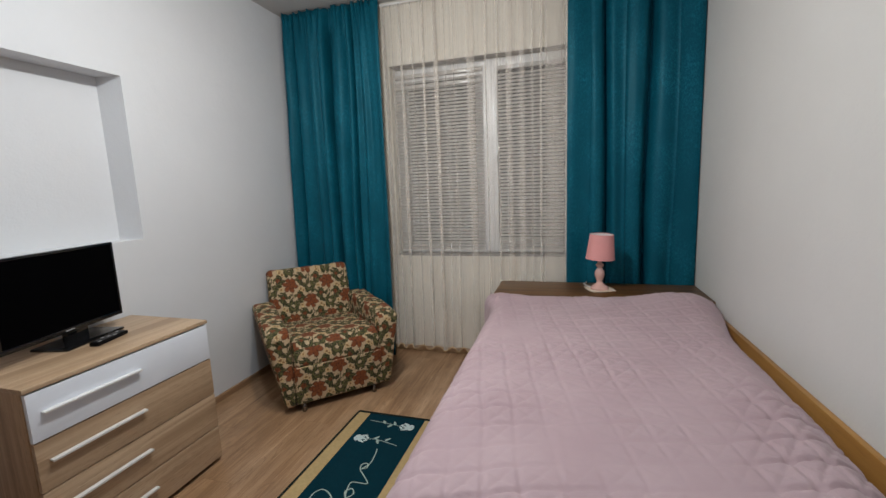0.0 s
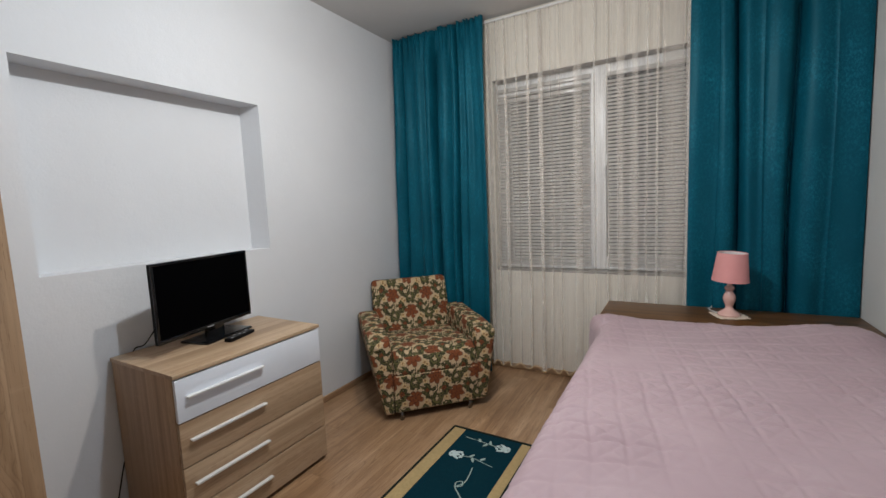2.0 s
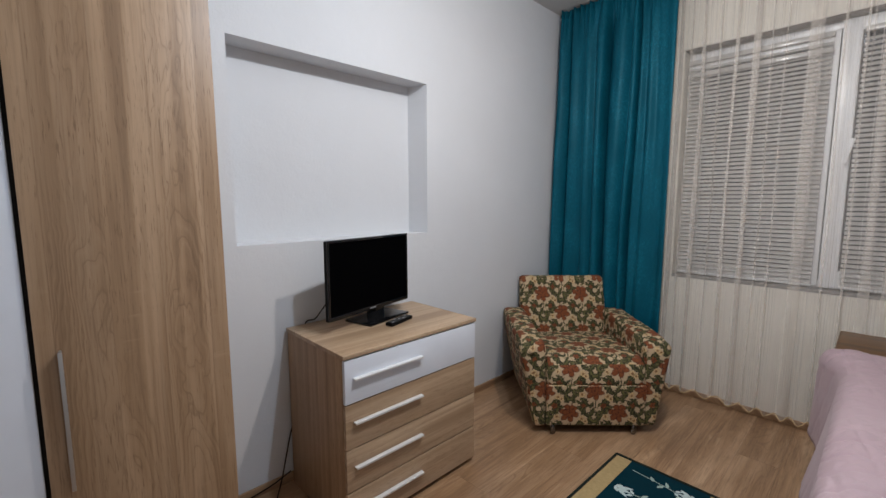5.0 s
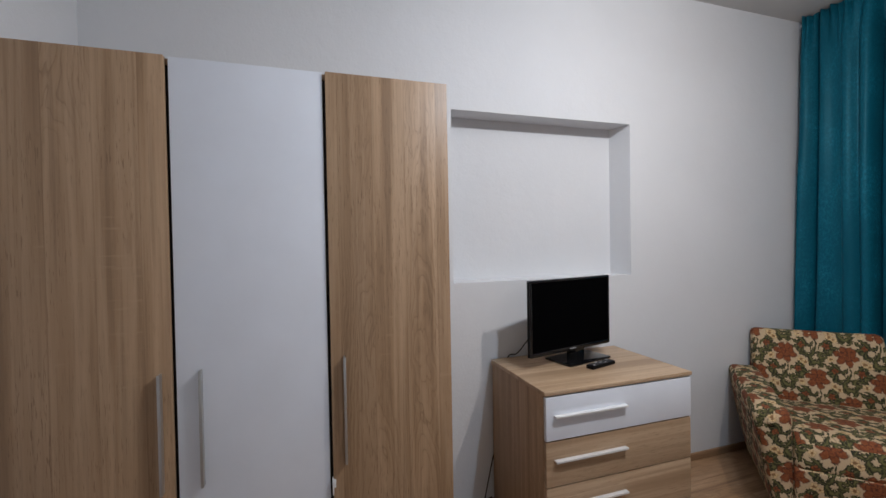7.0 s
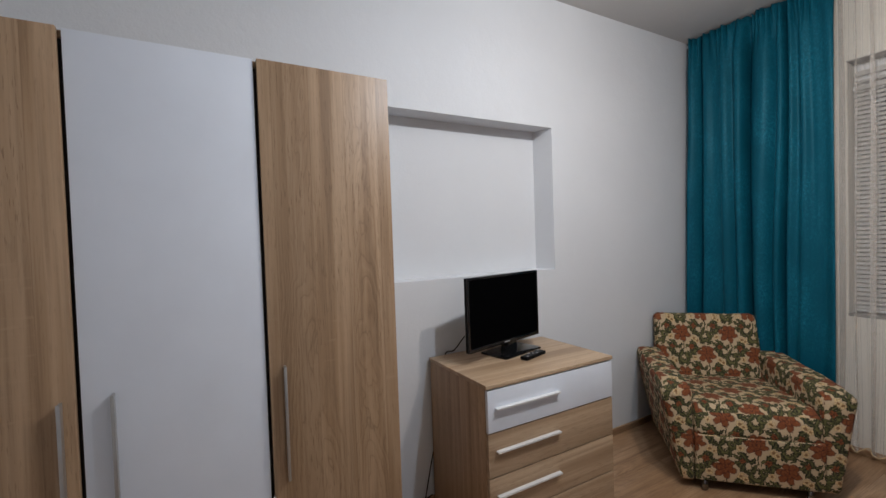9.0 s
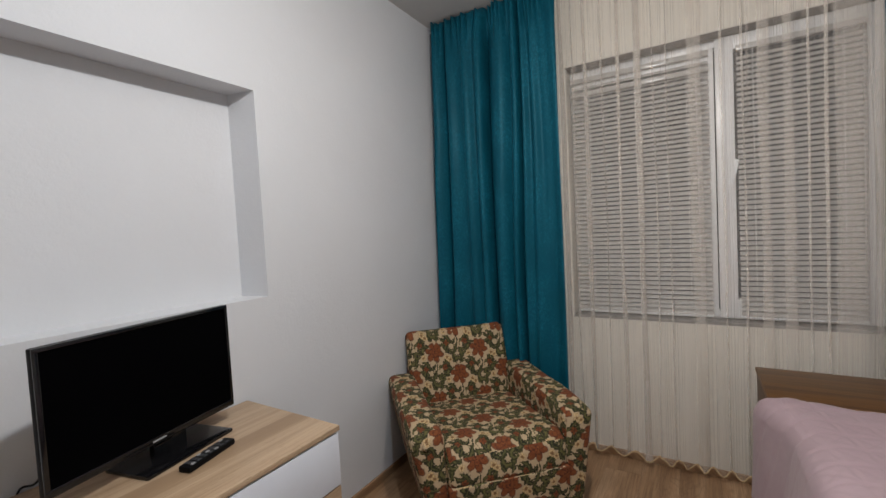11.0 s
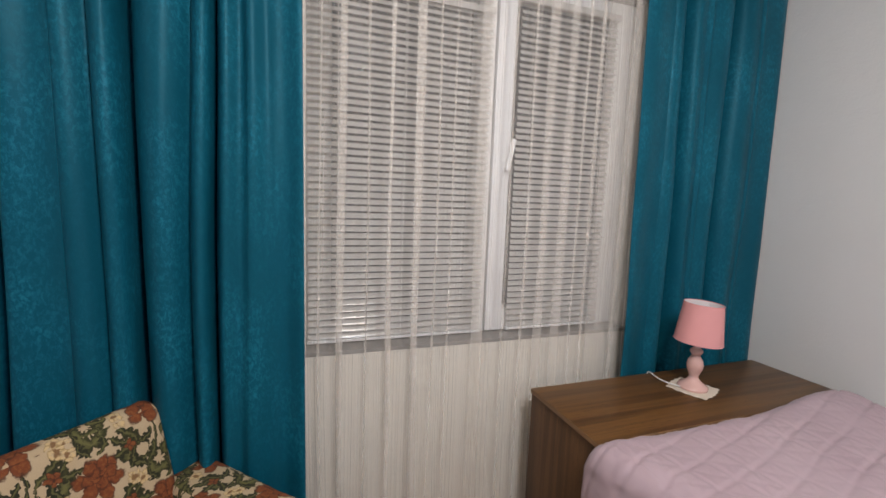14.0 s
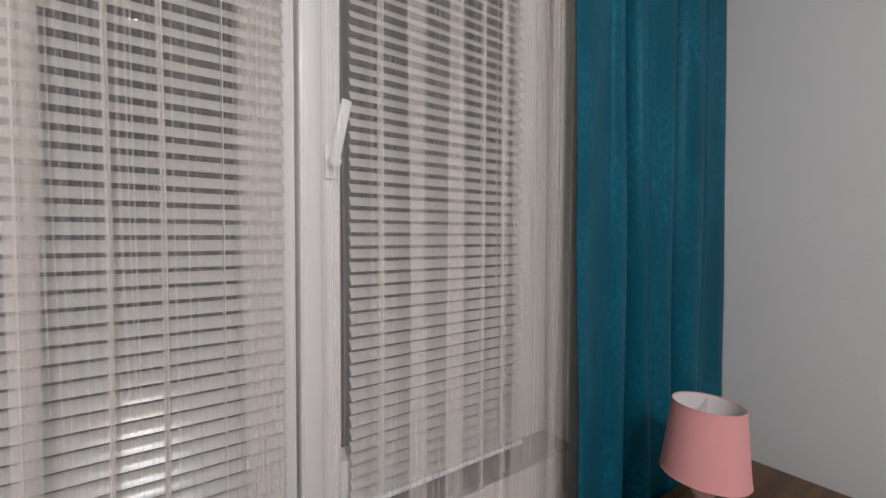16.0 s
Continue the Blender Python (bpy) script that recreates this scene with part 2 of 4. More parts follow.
def bloom_motif():
    m = Motif("bloom_motif", ("Petals", "NodeSocketFloat"), ("Depth", "NodeSocketFloat"), ("Main", "NodeSocketColor"), ("Dark", "NodeSocketColor"), ("Light", "NodeSocketColor"), ("Rim", "NodeSocketColor"), ("Heart", "NodeSocketColor"), ("HeartSize", "NodeSocketFloat"))
    rad = m.math("SQRT", m.math("ADD", m.math("MULTIPLY", m.x, m.x), m.math("MULTIPLY", m.y, m.y)))
    lobe = m.math("ABSOLUTE", m.math("SINE", m.math("MULTIPLY", m.math("ARCTAN2", m.y, m.x), m.i["Petals"])))
    lobe = m.math("POWER", lobe, 0.8)
    r = m.math("DIVIDE", rad, m.math("ADD", m.math("MULTIPLY", lobe, m.i["Depth"]), m.math("SUBTRACT", 1.0, m.i["Depth"])))
    col = m.mix(m.math("MULTIPLY", m.step(r, 1.0), 0.9), m.i["Color"], m.i["Rim"])
    body = m.mix(m.ramp(lobe, (0.20, 0.85), (0.60, 0.0)), m.i["Main"], m.i["Dark"])
    body = m.mix(m.math("MULTIPLY", m.ramp(m.i["Grain"], (0.46, 0.0), (0.58, 1.0)), m.ramp(lobe, (0.4, 0.2), (0.9, 1.0))), body, m.i["Light"])
    col = m.mix(m.step(r, 0.92), col, body)
    return m.done(m.mix(m.math("MULTIPLY", m.step(m.math("DIVIDE", rad, m.i["HeartSize"]), 1.0, 0.2), 0.85), col, m.i["Heart"]))


def floral(name):
    """Woven cotton print: large rust flowers, scrolled green leaves and small pale daisies on cream, repeating in a half drop."""
    m = Mat(name, 0.88)
    uv = m.coords((1, 1, 1), "UV")
    wob = m.n("TexNoise", Vector=uv, Scale=48.0, Detail=4.0, Roughness=0.6)
    add = m.nt.nodes.new("ShaderNodeVectorMath")
    add.operation = "MULTIPLY_ADD"
    m.put(add, "i0", wob.outputs["Color"])
    add.inputs[1].default_value = (0.028, 0.028, 0)
    m.put(add, "i2", uv)
    xy = m.n("SeparateXYZ", Vector=add.outputs[0]).outputs
    pu, pv = 0.300, 0.285
    a, b = m.math("DIVIDE", xy[0], pu), m.math("DIVIDE", xy[1], pv)
    cell = m.n("CombineXYZ", X=m.math("ADD", a, b), Y=m.math("SUBTRACT", a, b)).outputs[0]
    grain = m.noise(uv, 95, 5, 0.7)
    cream, straw = (0.52, 0.388, 0.240), (0.32, 0.205, 0.08)
    green, moss, sage, brown = (0.046, 0.047, 0.010), (0.014, 0.016, 0.004), (0.150, 0.138, 0.042), (0.024, 0.021, 0.007)
    rust, russet, flame = (0.178, 0.042, 0.009), (0.052, 0.012, 0.004), (0.250, 0.072, 0.017)
    col = m.mix(m.ramp(m.noise(uv, 24, 3), (0.4, 0.0), (0.7, 0.35)), cream, (0.50, 0.355, 0.205))
    leaf_group, scroll_group, bloom_group = leaf_motif(moss, sage), scroll_motif(moss, sage), bloom_motif()

    def lay(group, cx, cy, turn, size, **more):
        nonlocal col
        node = m.nt.nodes.new("ShaderNodeGroup")
        node.node_tree = group
        c, d = math.cos(radians(turn)), math.sin(radians(turn))
        for key, v in dict(Color=col, Cell=cell, Grain=grain, Offset=(0.5 - cx / pu - cy / pv, 0.5 - cx / pu + cy / pv, 0.0),
                           AxisX=((c * pu + d * pv) / 2 / size, (c * pu - d * pv) / 2 / size, 0.0),
                           AxisY=((-d * pu + c * pv) / 2 / size, (-d * pu - c * pv) / 2 / size, 0.0), **more).items():
            m.put(node, key, v)
        col = node.outputs[0]

    def leaf(cx, cy, turn, size, width, bend, main=green):
        lay(leaf_group, cx, cy, turn, size * 1.09, Width=width, Bend=bend, Main=main, Rim=brown)

    def scroll(cx, cy, turn, size, width=0.36):
        lay(scroll_group, cx, cy, turn, size * 1.05, Width=width, Main=green, Rim=brown)

    # stem and the cluster of leaves between the flowers
    leaf(0.006, -0.092, 84, 0.046, 0.10, 0.25, moss)
    scroll(-0.040, -0.118, 160, 0.044)
    scroll(0.048, -0.112, 15, 0.046)
    scroll(0.004, -0.165, 270, 0.040, 0.40)
    leaf(-0.058, -0.070, 128, 0.036, 0.42, 0.45)
    leaf(0.070, -0.066, 40, 0.034, 0.42, -0.50)
    leaf(-0.012, -0.136, 60, 0.032, 0.46, 0.35)
    leaf(0.030, -0.150, 140, 0.030, 0.44, -0.40)
    leaf(-0.086, -0.100, 20, 0.030, 0.46, 0.40)
    leaf(0.092, -0.100, 165, 0.030, 0.46, -0.40)
    leaf(-0.020, -0.088, 30, 0.026, 0.46, 0.50, moss)
    # sprigs beside the flowers
    scroll(-0.108, -0.004, 215, 0.026, 0.42)
    leaf(0.024, 0.082, 75, 0.026, 0.42, 0.50)
    leaf(-0.022, 0.084, 120, 0.024, 0.44, -0.40, moss)
    leaf(0.088, 0.010, 70, 0.026, 0.50, 0.30, moss)
    leaf(0.104, -0.012, 150, 0.022, 0.50, 0.20, moss)
    leaf(-0.092, 0.020, 110, 0.026, 0.48, -0.30, moss)
    leaf(-0.074, 0.066, 30, 0.028, 0.44, 0.40)
    leaf(0.064, 0.072, 155, 0.026, 0.44, -0.35)
    pale = dict(Main=(0.66, 0.47, 0.23), Dark=straw, Light=cream, Rim=straw, Heart=(0.17, 0.07, 0.02), HeartSize=0.40)
    red = dict(Main=rust, Dark=russet, Light=flame, Rim=russet, Heart=russet, HeartSize=0.18)
    lay(bloom_group, 0.080, -0.036, 20, 0.020, Petals=2.5, Depth=0.30, **pale)
    lay(bloom_group, -0.074, -0.024, 50, 0.019, Petals=2.5, Depth=0.30, **pale)
    lay(bloom_group, -0.050, 0.092, 10, 0.018, Petals=2.5, Depth=0.30, **pale)
    lay(bloom_group, -0.090, 0.048, 10, 0.020, Petals=2.5, Depth=0.45, **red)
    lay(bloom_group, 0.086, 0.050, 35, 0.017, Petals=2.0, Depth=0.45, **red)
    lay(bloom_group, 0.0, 0.0, 15, 0.062, Petals=3.0, Depth=0.47, **red)
    lay(bloom_group, 0.002, 0.016, 20, 0.045, Petals=2.5, Depth=0.50, **red)
    lay(bloom_group, 0.002, 0.006, 10, 0.022, Petals=2.5, Depth=0.55, **red)
    weave = m.noise(m.coords((900, 900, 1), "UV"), 1.0, 1)
    m.colour(m.mix(m.ramp(weave, (0.4, 0.14), (0.6, 0.0)), col, (0.05, 0.035, 0.02)))
    m.bump(weave, 0.25, 0.001)
    return m.mat


def quilted(name):
    m = Mat(name, 0.80)
    v = m.coords()
    c = m.mix(m.ramp(m.noise(v, 3.2, 4), (0.35, 0.0), (0.7, 1.0)), (0.412, 0.296, 0.322), (0.458, 0.341, 0.367))
    m.colour(c)
    m.b.inputs["Sheen Weight"].default_value = 0.12
    crumple = m.math("ADD", m.noise(m.coords((11, 10, 11)), 1.0, 4, 0.55, 0.6), m.math("MULTIPLY", m.noise(v, 420, 2), 0.10))
    m.bump(crumple, 0.28, 0.010)
    return m.mat


def pile(name, colour):
    m = Mat(name, 0.95)
    v = m.coords()
    m.colour(m.mix(m.noise(v, 60, 4), tuple(c * 0.7 for c in colour), tuple(c * 1.2 for c in colour)))
    m.b.inputs["Specular IOR Level"].default_value = 0.08
    m.bump(m.noise(v, 500, 2), 0.5, 0.002)
    return m.mat


def laminate(name):
    """Rustic oak-look board with pale and dark grain, blotches and small knots."""
    m = Mat(name, 0.38)
    rnd = m.n("ObjectInfo").outputs["Random"]
    tone = m.noise(m.coords((10, 0.9, 10), shuffle=True), 1.0, 6, 0.62, 0.9)
    col = m.ramp(tone, (0.30, (0.215, 0.118, 0.060)), (0.47, (0.390, 0.232, 0.124)), (0.66, (0.530, 0.350, 0.212)))
    fine = m.noise(m.coords((170, 4.5, 170), shuffle=True), 1.0, 3, 0.7)
    col = m.mix(m.ramp(fine, (0.36, 0.50), (0.54, 0.0)), col, (0.13, 0.070, 0.036))
    arch = m.math("SINE", m.math("MULTIPLY", m.noise(m.coords((9, 1.6, 9), shuffle=True), 1.0, 2, 0.5, 0.8), 70.0))
    col = m.mix(m.math("MULTIPLY", m.ramp(arch, (0.55, 0.0), (1.0, 0.45)), m.ramp(m.noise(m.coords((4, 1.3, 4), shuffle=True), 1.0, 2), (0.46, 0.0), (0.60, 1.0))), col, (0.15, 0.078, 0.038))
    fleck = m.ramp(m.noise(m.coords((70, 9, 70), shuffle=True), 1.0, 2, 0.5, 1.5), (0.64, 0.0), (0.74, 0.6))
    col = m.mix(fleck, col, (0.50, 0.35, 0.22))
    patch = m.noise(m.coords((5, 2.2, 5), shuffle=True), 1.0, 5, 0.65)
    col = m.mix(m.ramp(patch, (0.36, 0.50), (0.56, 0.0)), col, (0.20, 0.110, 0.054))
    col = m.mix(m.math("MULTIPLY", rnd, 0.36), col, (0.215, 0.118, 0.058))
    m.colour(col)
    m.rough(m.math("ADD", m.math("MULTIPLY", m.noise(m.coords(), 5, 4), 0.22), 0.27))
    m.bump(fine, 0.10, 0.001)
    return m.mat


def glass(name):
    m = Mat(name, 0.0, 0.0, (0.96, 0.98, 0.97))
    m.b.inputs["Transmission Weight"].default_value = 1.0
    m.b.inputs["IOR"].default_value = 1.45
    return m.mat


WALL = paint("white_wall_paint", (0.675, 0.668, 0.648))
# same white paint, warmed and lightened to stand for light behind the voile
WINDOW_WALL = paint("warm_lit_wall_paint", (0.71, 0.675, 0.605))
# white walls with the cool bulb's blue light put into the colour
COOL_LIT_WALL = paint("cool_lit_wall_paint", (0.682, 0.697, 0.722))
CEILING = paint("white_ceiling_paint", (0.60, 0.59, 0.58), 0.25)
# the sill's own grey; on the lintel underside it is painted shade
SILL_AND_SHADE = paint("grey_sill_and_lintel_shade", (0.24, 0.225, 0.215), 0.6)
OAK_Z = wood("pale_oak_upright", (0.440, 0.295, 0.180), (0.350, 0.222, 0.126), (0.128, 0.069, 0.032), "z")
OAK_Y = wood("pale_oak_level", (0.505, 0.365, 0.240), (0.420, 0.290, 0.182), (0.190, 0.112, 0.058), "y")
SKIRT = wood("skirting_oak", (0.42, 0.27, 0.155), (0.34, 0.205, 0.112), (0.20, 0.11, 0.055), "y", 0.5)
WALNUT = wood("dark_walnut_veneer", (0.165, 0.074, 0.019), (0.108, 0.046, 0.012), (0.032, 0.013, 0.004), "x", 0.36, 0.40, True, 0.22)
WALNUT_Y = wood("dark_walnut_side", (0.140, 0.066, 0.024), (0.098, 0.044, 0.016), (0.040, 0.018, 0.007), "z", 0.5, 0.4, True, 0.3)
for dull in (WALNUT, WALNUT_Y):
    dull.node_tree.nodes["Principled BSDF"].inputs["Specular IOR Level"].default_value = 0.38
EDGE = wood("worn_walnut_edge", (0.30, 0.165, 0.075), (0.20, 0.105, 0.045), (0.10, 0.05, 0.02), "y", 0.5)
BEECH = wood("orange_beech", (0.46, 0.245, 0.070), (0.37, 0.180, 0.045), (0.25, 0.115, 0.026), "y", 0.4, 0.25, True, 0.5)
FLOOR = laminate("oak_laminate")
WHITE_BOARD = plain("white_melamine", (0.70, 0.735, 0.80), 0.38)
CARCASS = plain("dark_carcass", (0.018, 0.014, 0.012), 0.7)
SATIN = plain("satin_steel", (0.46, 0.455, 0.45), 0.32, 0.75)
SILVER = plain("pale_satin_metal", (0.80, 0.80, 0.80), 0.34, 0.25)
DARK_CHROME = plain("dark_chrome", (0.22, 0.21, 0.20), 0.18, 1.0)
BLACK = plain("black_plastic", (0.005, 0.005, 0.0055), 0.42)
BLACK_GLOSS = plain("glossy_black_plastic", (0.006, 0.006, 0.007), 0.10)
SCREEN = plain("dark_screen", (0.0015, 0.0015, 0.0018), 0.16)
SCREEN.node_tree.nodes["Principled BSDF"].inputs["Specular IOR Level"].default_value = 0.03
SCREEN.node_tree.nodes["Principled BSDF"].inputs["IOR"].default_value = 1.20
BLACK.node_tree.nodes["Principled BSDF"].inputs["Specular IOR Level"].default_value = 0.10
GREY_MARK = plain("grey_mark", (0.35, 0.35, 0.36), 0.4)
RUBBER_KEY = plain("dark_grey_rubber", (0.05, 0.05, 0.055), 0.7)
PVC = plain("white_pvc", (0.82, 0.82, 0.82), 0.32)
SLAT = plain("white_enamel_slat", (0.47, 0.455, 0.435), 0.19)
SLAT.node_tree.nodes["Principled BSDF"].inputs["Specular IOR Level"].default_value = 0.30
CORD = plain("white_cord", (0.75, 0.74, 0.72), 0.6)
TEAL = velvet("teal_velvet", (0.0028, 0.083, 0.128), (0.014, 0.192, 0.278))
VOILE = voile("ivory_voile")
HEM = plain("tan_hem", (0.50, 0.35, 0.19), 0.8, 0, 0.4, 400)
FLORAL = floral("floral_upholstery")
QUILT = quilted("pink_quilt")
MATTRESS = plain("cream_ticking", (0.62, 0.56, 0.48), 0.9, 0, 0.4, 300)
RUG_TEAL = pile("deep_teal_pile", (0.0022, 0.027, 0.040))
RUG_SAND = pile("sand_pile", (0.44, 0.32, 0.155))
RUG_EDGE = pile("black_green_binding", (0.014, 0.020, 0.018))
RUG_WHITE = pile("pale_mint_pile", (0.56, 0.66, 0.64))
RUG_SAGE = pile("sage_pile", (0.36, 0.45, 0.40))
PINK_CERAMIC = plain("pink_ceramic", (0.70, 0.43, 0.38), 0.14)
PINK_SHADE = plain("pink_shade_cloth", (0.74, 0.335, 0.325), 0.85, 0, 0.3, 600)
SHADE_LINING = plain("white_shade_lining", (0.80, 0.74, 0.74), 0.8)
LACE = plain("ivory_lace", (0.72, 0.61, 0.50), 0.9, 0, 0.9, 350)
GLASS = glass("window_glass")
SOCKET = plain("ivory_plastic", (0.66, 0.63, 0.56), 0.35)
DARK_HOLE = plain("dark_hole", (0.02, 0.02, 0.02), 0.6)


# ---- mesh helpers ----
def thing(name, place, label, category, group="", kind=""):
    ob = new(name)
    ob.empty_display_size = 0.1
    ob.location = place
    ob.matrix_basis = Matrix.Translation(place)
    return tagged(ob, label, category, group, kind)


def finish(bm, name, material, smooth=35.0):
    me = bpy.data.meshes.new(name)
    bmesh.ops.recalc_face_normals(bm, faces=bm.faces)
    bm.to_mesh(me)
    bm.free()
    me.materials.append(material)
    me.shade_smooth()
    me.set_sharp_from_angle(angle=radians(smooth))
    return me


def part(name, bm, material, parent=None, label="", smooth=35.0):
    ob = new(name, finish(bm, name, material, smooth))
    if parent is not None:
        ob.parent = parent
        if parent.type == "EMPTY":
            ob.matrix_parent_inverse = parent.matrix_basis.inverted()
    return tagged(ob, label)


def single(name, bm, material, label, category, group="", kind="", smooth=35.0):
    return tagged(new(name, finish(bm, name, material, smooth)), label, category, group, kind)


def box(x0, x1, y0, y1, z0, z1, bevel=0.0, bm=None, segments=2):
    """A block between two corners, with rounded edges."""
    own = bmesh.new()
    bmesh.ops.create_cube(own, size=1, matrix=Matrix.Translation(((x0 + x1) / 2, (y0 + y1) / 2, (z0 + z1) / 2)) @ Matrix.Diagonal((x1 - x0, y1 - y0, z1 - z0, 1)))
    if bevel:
        bmesh.ops.bevel(own, geom=own.edges[:], offset=bevel, segments=segments, profile=0.6, affect="EDGES")
    return join(bm, own)


def join(bm, own, m=None):
    if m is not None:
        own.transform(m)
    if bm is None:
        return own
    me = bpy.data.meshes.new("tmp")
    own.to_mesh(me)
    own.free()
    bm.from_mesh(me)
    bpy.data.meshes.remove(me)
    return bm


def lathe(profile, place, seg=40, bm=None):
    own = bmesh.new()
    rings = []
    for r, z in profile:
        rings.append([own.verts.new((place[0] + r * math.cos(a), place[1] + r * math.sin(a), place[2] + z)) for a in (2 * math.pi * i / seg for i in range(seg))])
    for a, b in zip(rings, rings[1:]):
        for i in range(seg):
            own.faces.new((a[i], a[(i + 1) % seg], b[(i + 1) % seg], b[i]))
    for ring in (rings[0], rings[-1]):
        own.faces.new(ring)
    return join(bm, own)


def smooth_line(points, steps=8):
    """Points on a Catmull-Rom line through the given ones."""
    p = [Vector(q) for q in points]
    p = [2 * p[0] - p[1], *p, 2 * p[-1] - p[-2]]
    out = []
    for i in range(1, len(p) - 2):
        for k in range(steps):
            t = k / steps
            a, b, c, d = p[i - 1:i + 3]
            out.append(0.5 * (2 * b + (c - a) * t + (2 * a - 5 * b + 4 * c - d) * t * t + (3 * b - a - 3 * c + d) * t ** 3))
    return out + [p[-2]]


def tube(points, radius, seg=8, bm=None, flat=1.0):
    """A round (or, with flat, squashed) cord along points."""
    own = bmesh.new()
    rings = []
    n = len(points)
    for i, q in enumerate(points):
        d = (points[min(i + 1, n - 1)] - points[max(i - 1, 0)]).normalized()
        up = Vector((0, 0, 1)) if abs(d.z) < 0.95 else Vector((1, 0, 0))
        side = d.cross(up).normalized()
        top = side.cross(d).normalized()
        rings.append([own.verts.new(q + side * radius * math.cos(a) + top * radius * flat * math.sin(a)) for a in (2 * math.pi * k / seg for k in range(seg))])
    for a, b in zip(rings, rings[1:]):
        for k in range(seg):
            own.faces.new((a[k], a[(k + 1) % seg], b[(k + 1) % seg], b[k]))
    own.faces.new(rings[0])
    own.faces.new(rings[-1])
    return join(bm, own)


def sheet(name, rows, material, thick=0.0, smooth=True):
    """A cloth from a grid of points, with the run along each row as its uv."""
    nr, nc = len(rows), len(rows[0])
    verts = [q for row in rows for q in row]
    faces = [(r * nc + c, r * nc + c + 1, (r + 1) * nc + c + 1, (r + 1) * nc + c) for r in range(nr - 1) for c in range(nc - 1)]
    me = bpy.data.meshes.new(name)
    me.from_pydata(verts, [], faces)
    layer = me.uv_layers.new(name="UVMap")
    run = []
    mid = rows[nr // 2]
    total = 0.0
    for c in range(nc):
        if c:
            total += math.dist(mid[c], mid[c - 1])
        run.append(total)
    for poly in me.polygons:
        for li in poly.loop_indices:
            v = me.loops[li].vertex_index
            layer.data[li].uv = (run[v % nc], me.vertices[v].co.z)
    me.materials.append(material)
    if smooth:
        me.shade_smooth()
    ob = new(name, me)
    if thick:
        mod = ob.modifiers.new("thickness", "SOLIDIFY")
        mod.thickness = thick
    return ob


def box_uv(ob, scale=1.0):
    """Flat mapping in metres by each face's main direction."""
    me = ob.data
    layer = me.uv_layers.new(name="UVMap")
    for poly in me.polygons:
        n = poly.normal
        a = max(range(3), key=lambda i: abs(n[i]))
        i, j = [(1, 2), (0, 2), (0, 1)][a]
        for li in poly.loop_indices:
            co = me.vertices[me.loops[li].vertex_index].co
            layer.data[li].uv = (co[i] * scale + 3.3 * a, co[j] * scale + 1.7 * a)
    return ob


# ---- the room ----
XL, XR, YB, YW, ZC = -1.670, 1.625, -0.335, 4.000, 2.985
NICHE = (1.270, 2.425, 1.232, 2.151, -1.815)
WIN = (-0.708, 0.860, 0.874, 2.484)

floor = single("floor", box(XL - 0.02, XR + 0.02, YB - 0.02, YW + 0.02, -0.12, -0.0085), CARCASS, "oak laminate floor laid in long boards", "floor", kind="structure")
single("ceiling", box(XL - 0.25, XR + 0.2, YB - 0.2, YW + 0.25, ZC, ZC + 0.15), CEILING, "plain white painted ceiling", "ceiling", kind="structure")

ny0, ny1, nz0, nz1, nx = NICHE
bm = box(XL - 0.25, XL, YB, ny0, -0.12, ZC)
box(XL - 0.25, XL, ny1, YW, -0.12, ZC, bm=bm)
box(XL - 0.25, XL, ny0, ny1, -0.12, nz0, bm=bm)
box(XL - 0.25, XL, ny0, ny1, nz1, ZC, bm=bm)
box(XL - 0.25, nx, ny0, ny1, nz0, nz1, bm=bm)
splay = bmesh.new()
corners = ((nx, ny1 - 0.034), (XL, ny1), (nx, ny1))
low, top = [[splay.verts.new((x, y, z)) for x, y in corners] for z in (nz0, nz1)]
splay.faces.new(low)
splay.faces.new(top)
for i in range(3):
    splay.faces.new((low[i], low[(i + 1) % 3], top[(i + 1) % 3], top[i]))
join(bm, splay)
bmesh.ops.remove_doubles(bm, verts=bm.verts[:], dist=0.0005)
single("wall_left", bm, COOL_LIT_WALL, "white painted wall with a shallow recessed niche", "wall", kind="structure")

wx0, wx1, wz0, wz1 = WIN
bm = box(XL - 0.25, wx0, YW, YW + 0.25, -0.12, ZC)
box(wx1, XR + 0.2, YW, YW + 0.25, -0.12, ZC, bm=bm)
box(wx0, wx1, YW, YW + 0.25, -0.12, wz0, bm=bm)
box(wx0, wx1, YW, YW + 0.25, wz1, ZC, bm=bm)
single("wall_window", bm, WINDOW_WALL, "white painted wall around the window", "wall", kind="structure")
single("wall_right", box(XR, XR + 0.2, YB, YW, -0.12, ZC), WALL, "plain off-white painted wall beside the bed", "wall", kind="structure")
single("wall_back", box(XL - 0.25, XR + 0.2, YB - 0.2, YB, -0.12, ZC), COOL_LIT_WALL, "plain white painted wall", "wall", kind="structure")

bm = box(wx0, wx0 + 0.004, YW + 0.003, YW + 0.11, wz0 + 0.02, wz1 - 0.006)
box(wx1 - 0.004, wx1, YW + 0.003, YW + 0.11, wz0 + 0.02, wz1 - 0.006, bm=bm)
single("window_jamb_trim", bm, WINDOW_WALL, "off-white painted sides of the window opening", "trim", kind="structure")
# lintel underside: its shade is put in as a dark grey colour
single("window_head_trim", box(wx0, wx1, YW + 0.003, YW + 0.11, wz1 - 0.004, wz1), SILL_AND_SHADE, "underside of the window lintel, its shade painted grey", "trim", kind="structure")
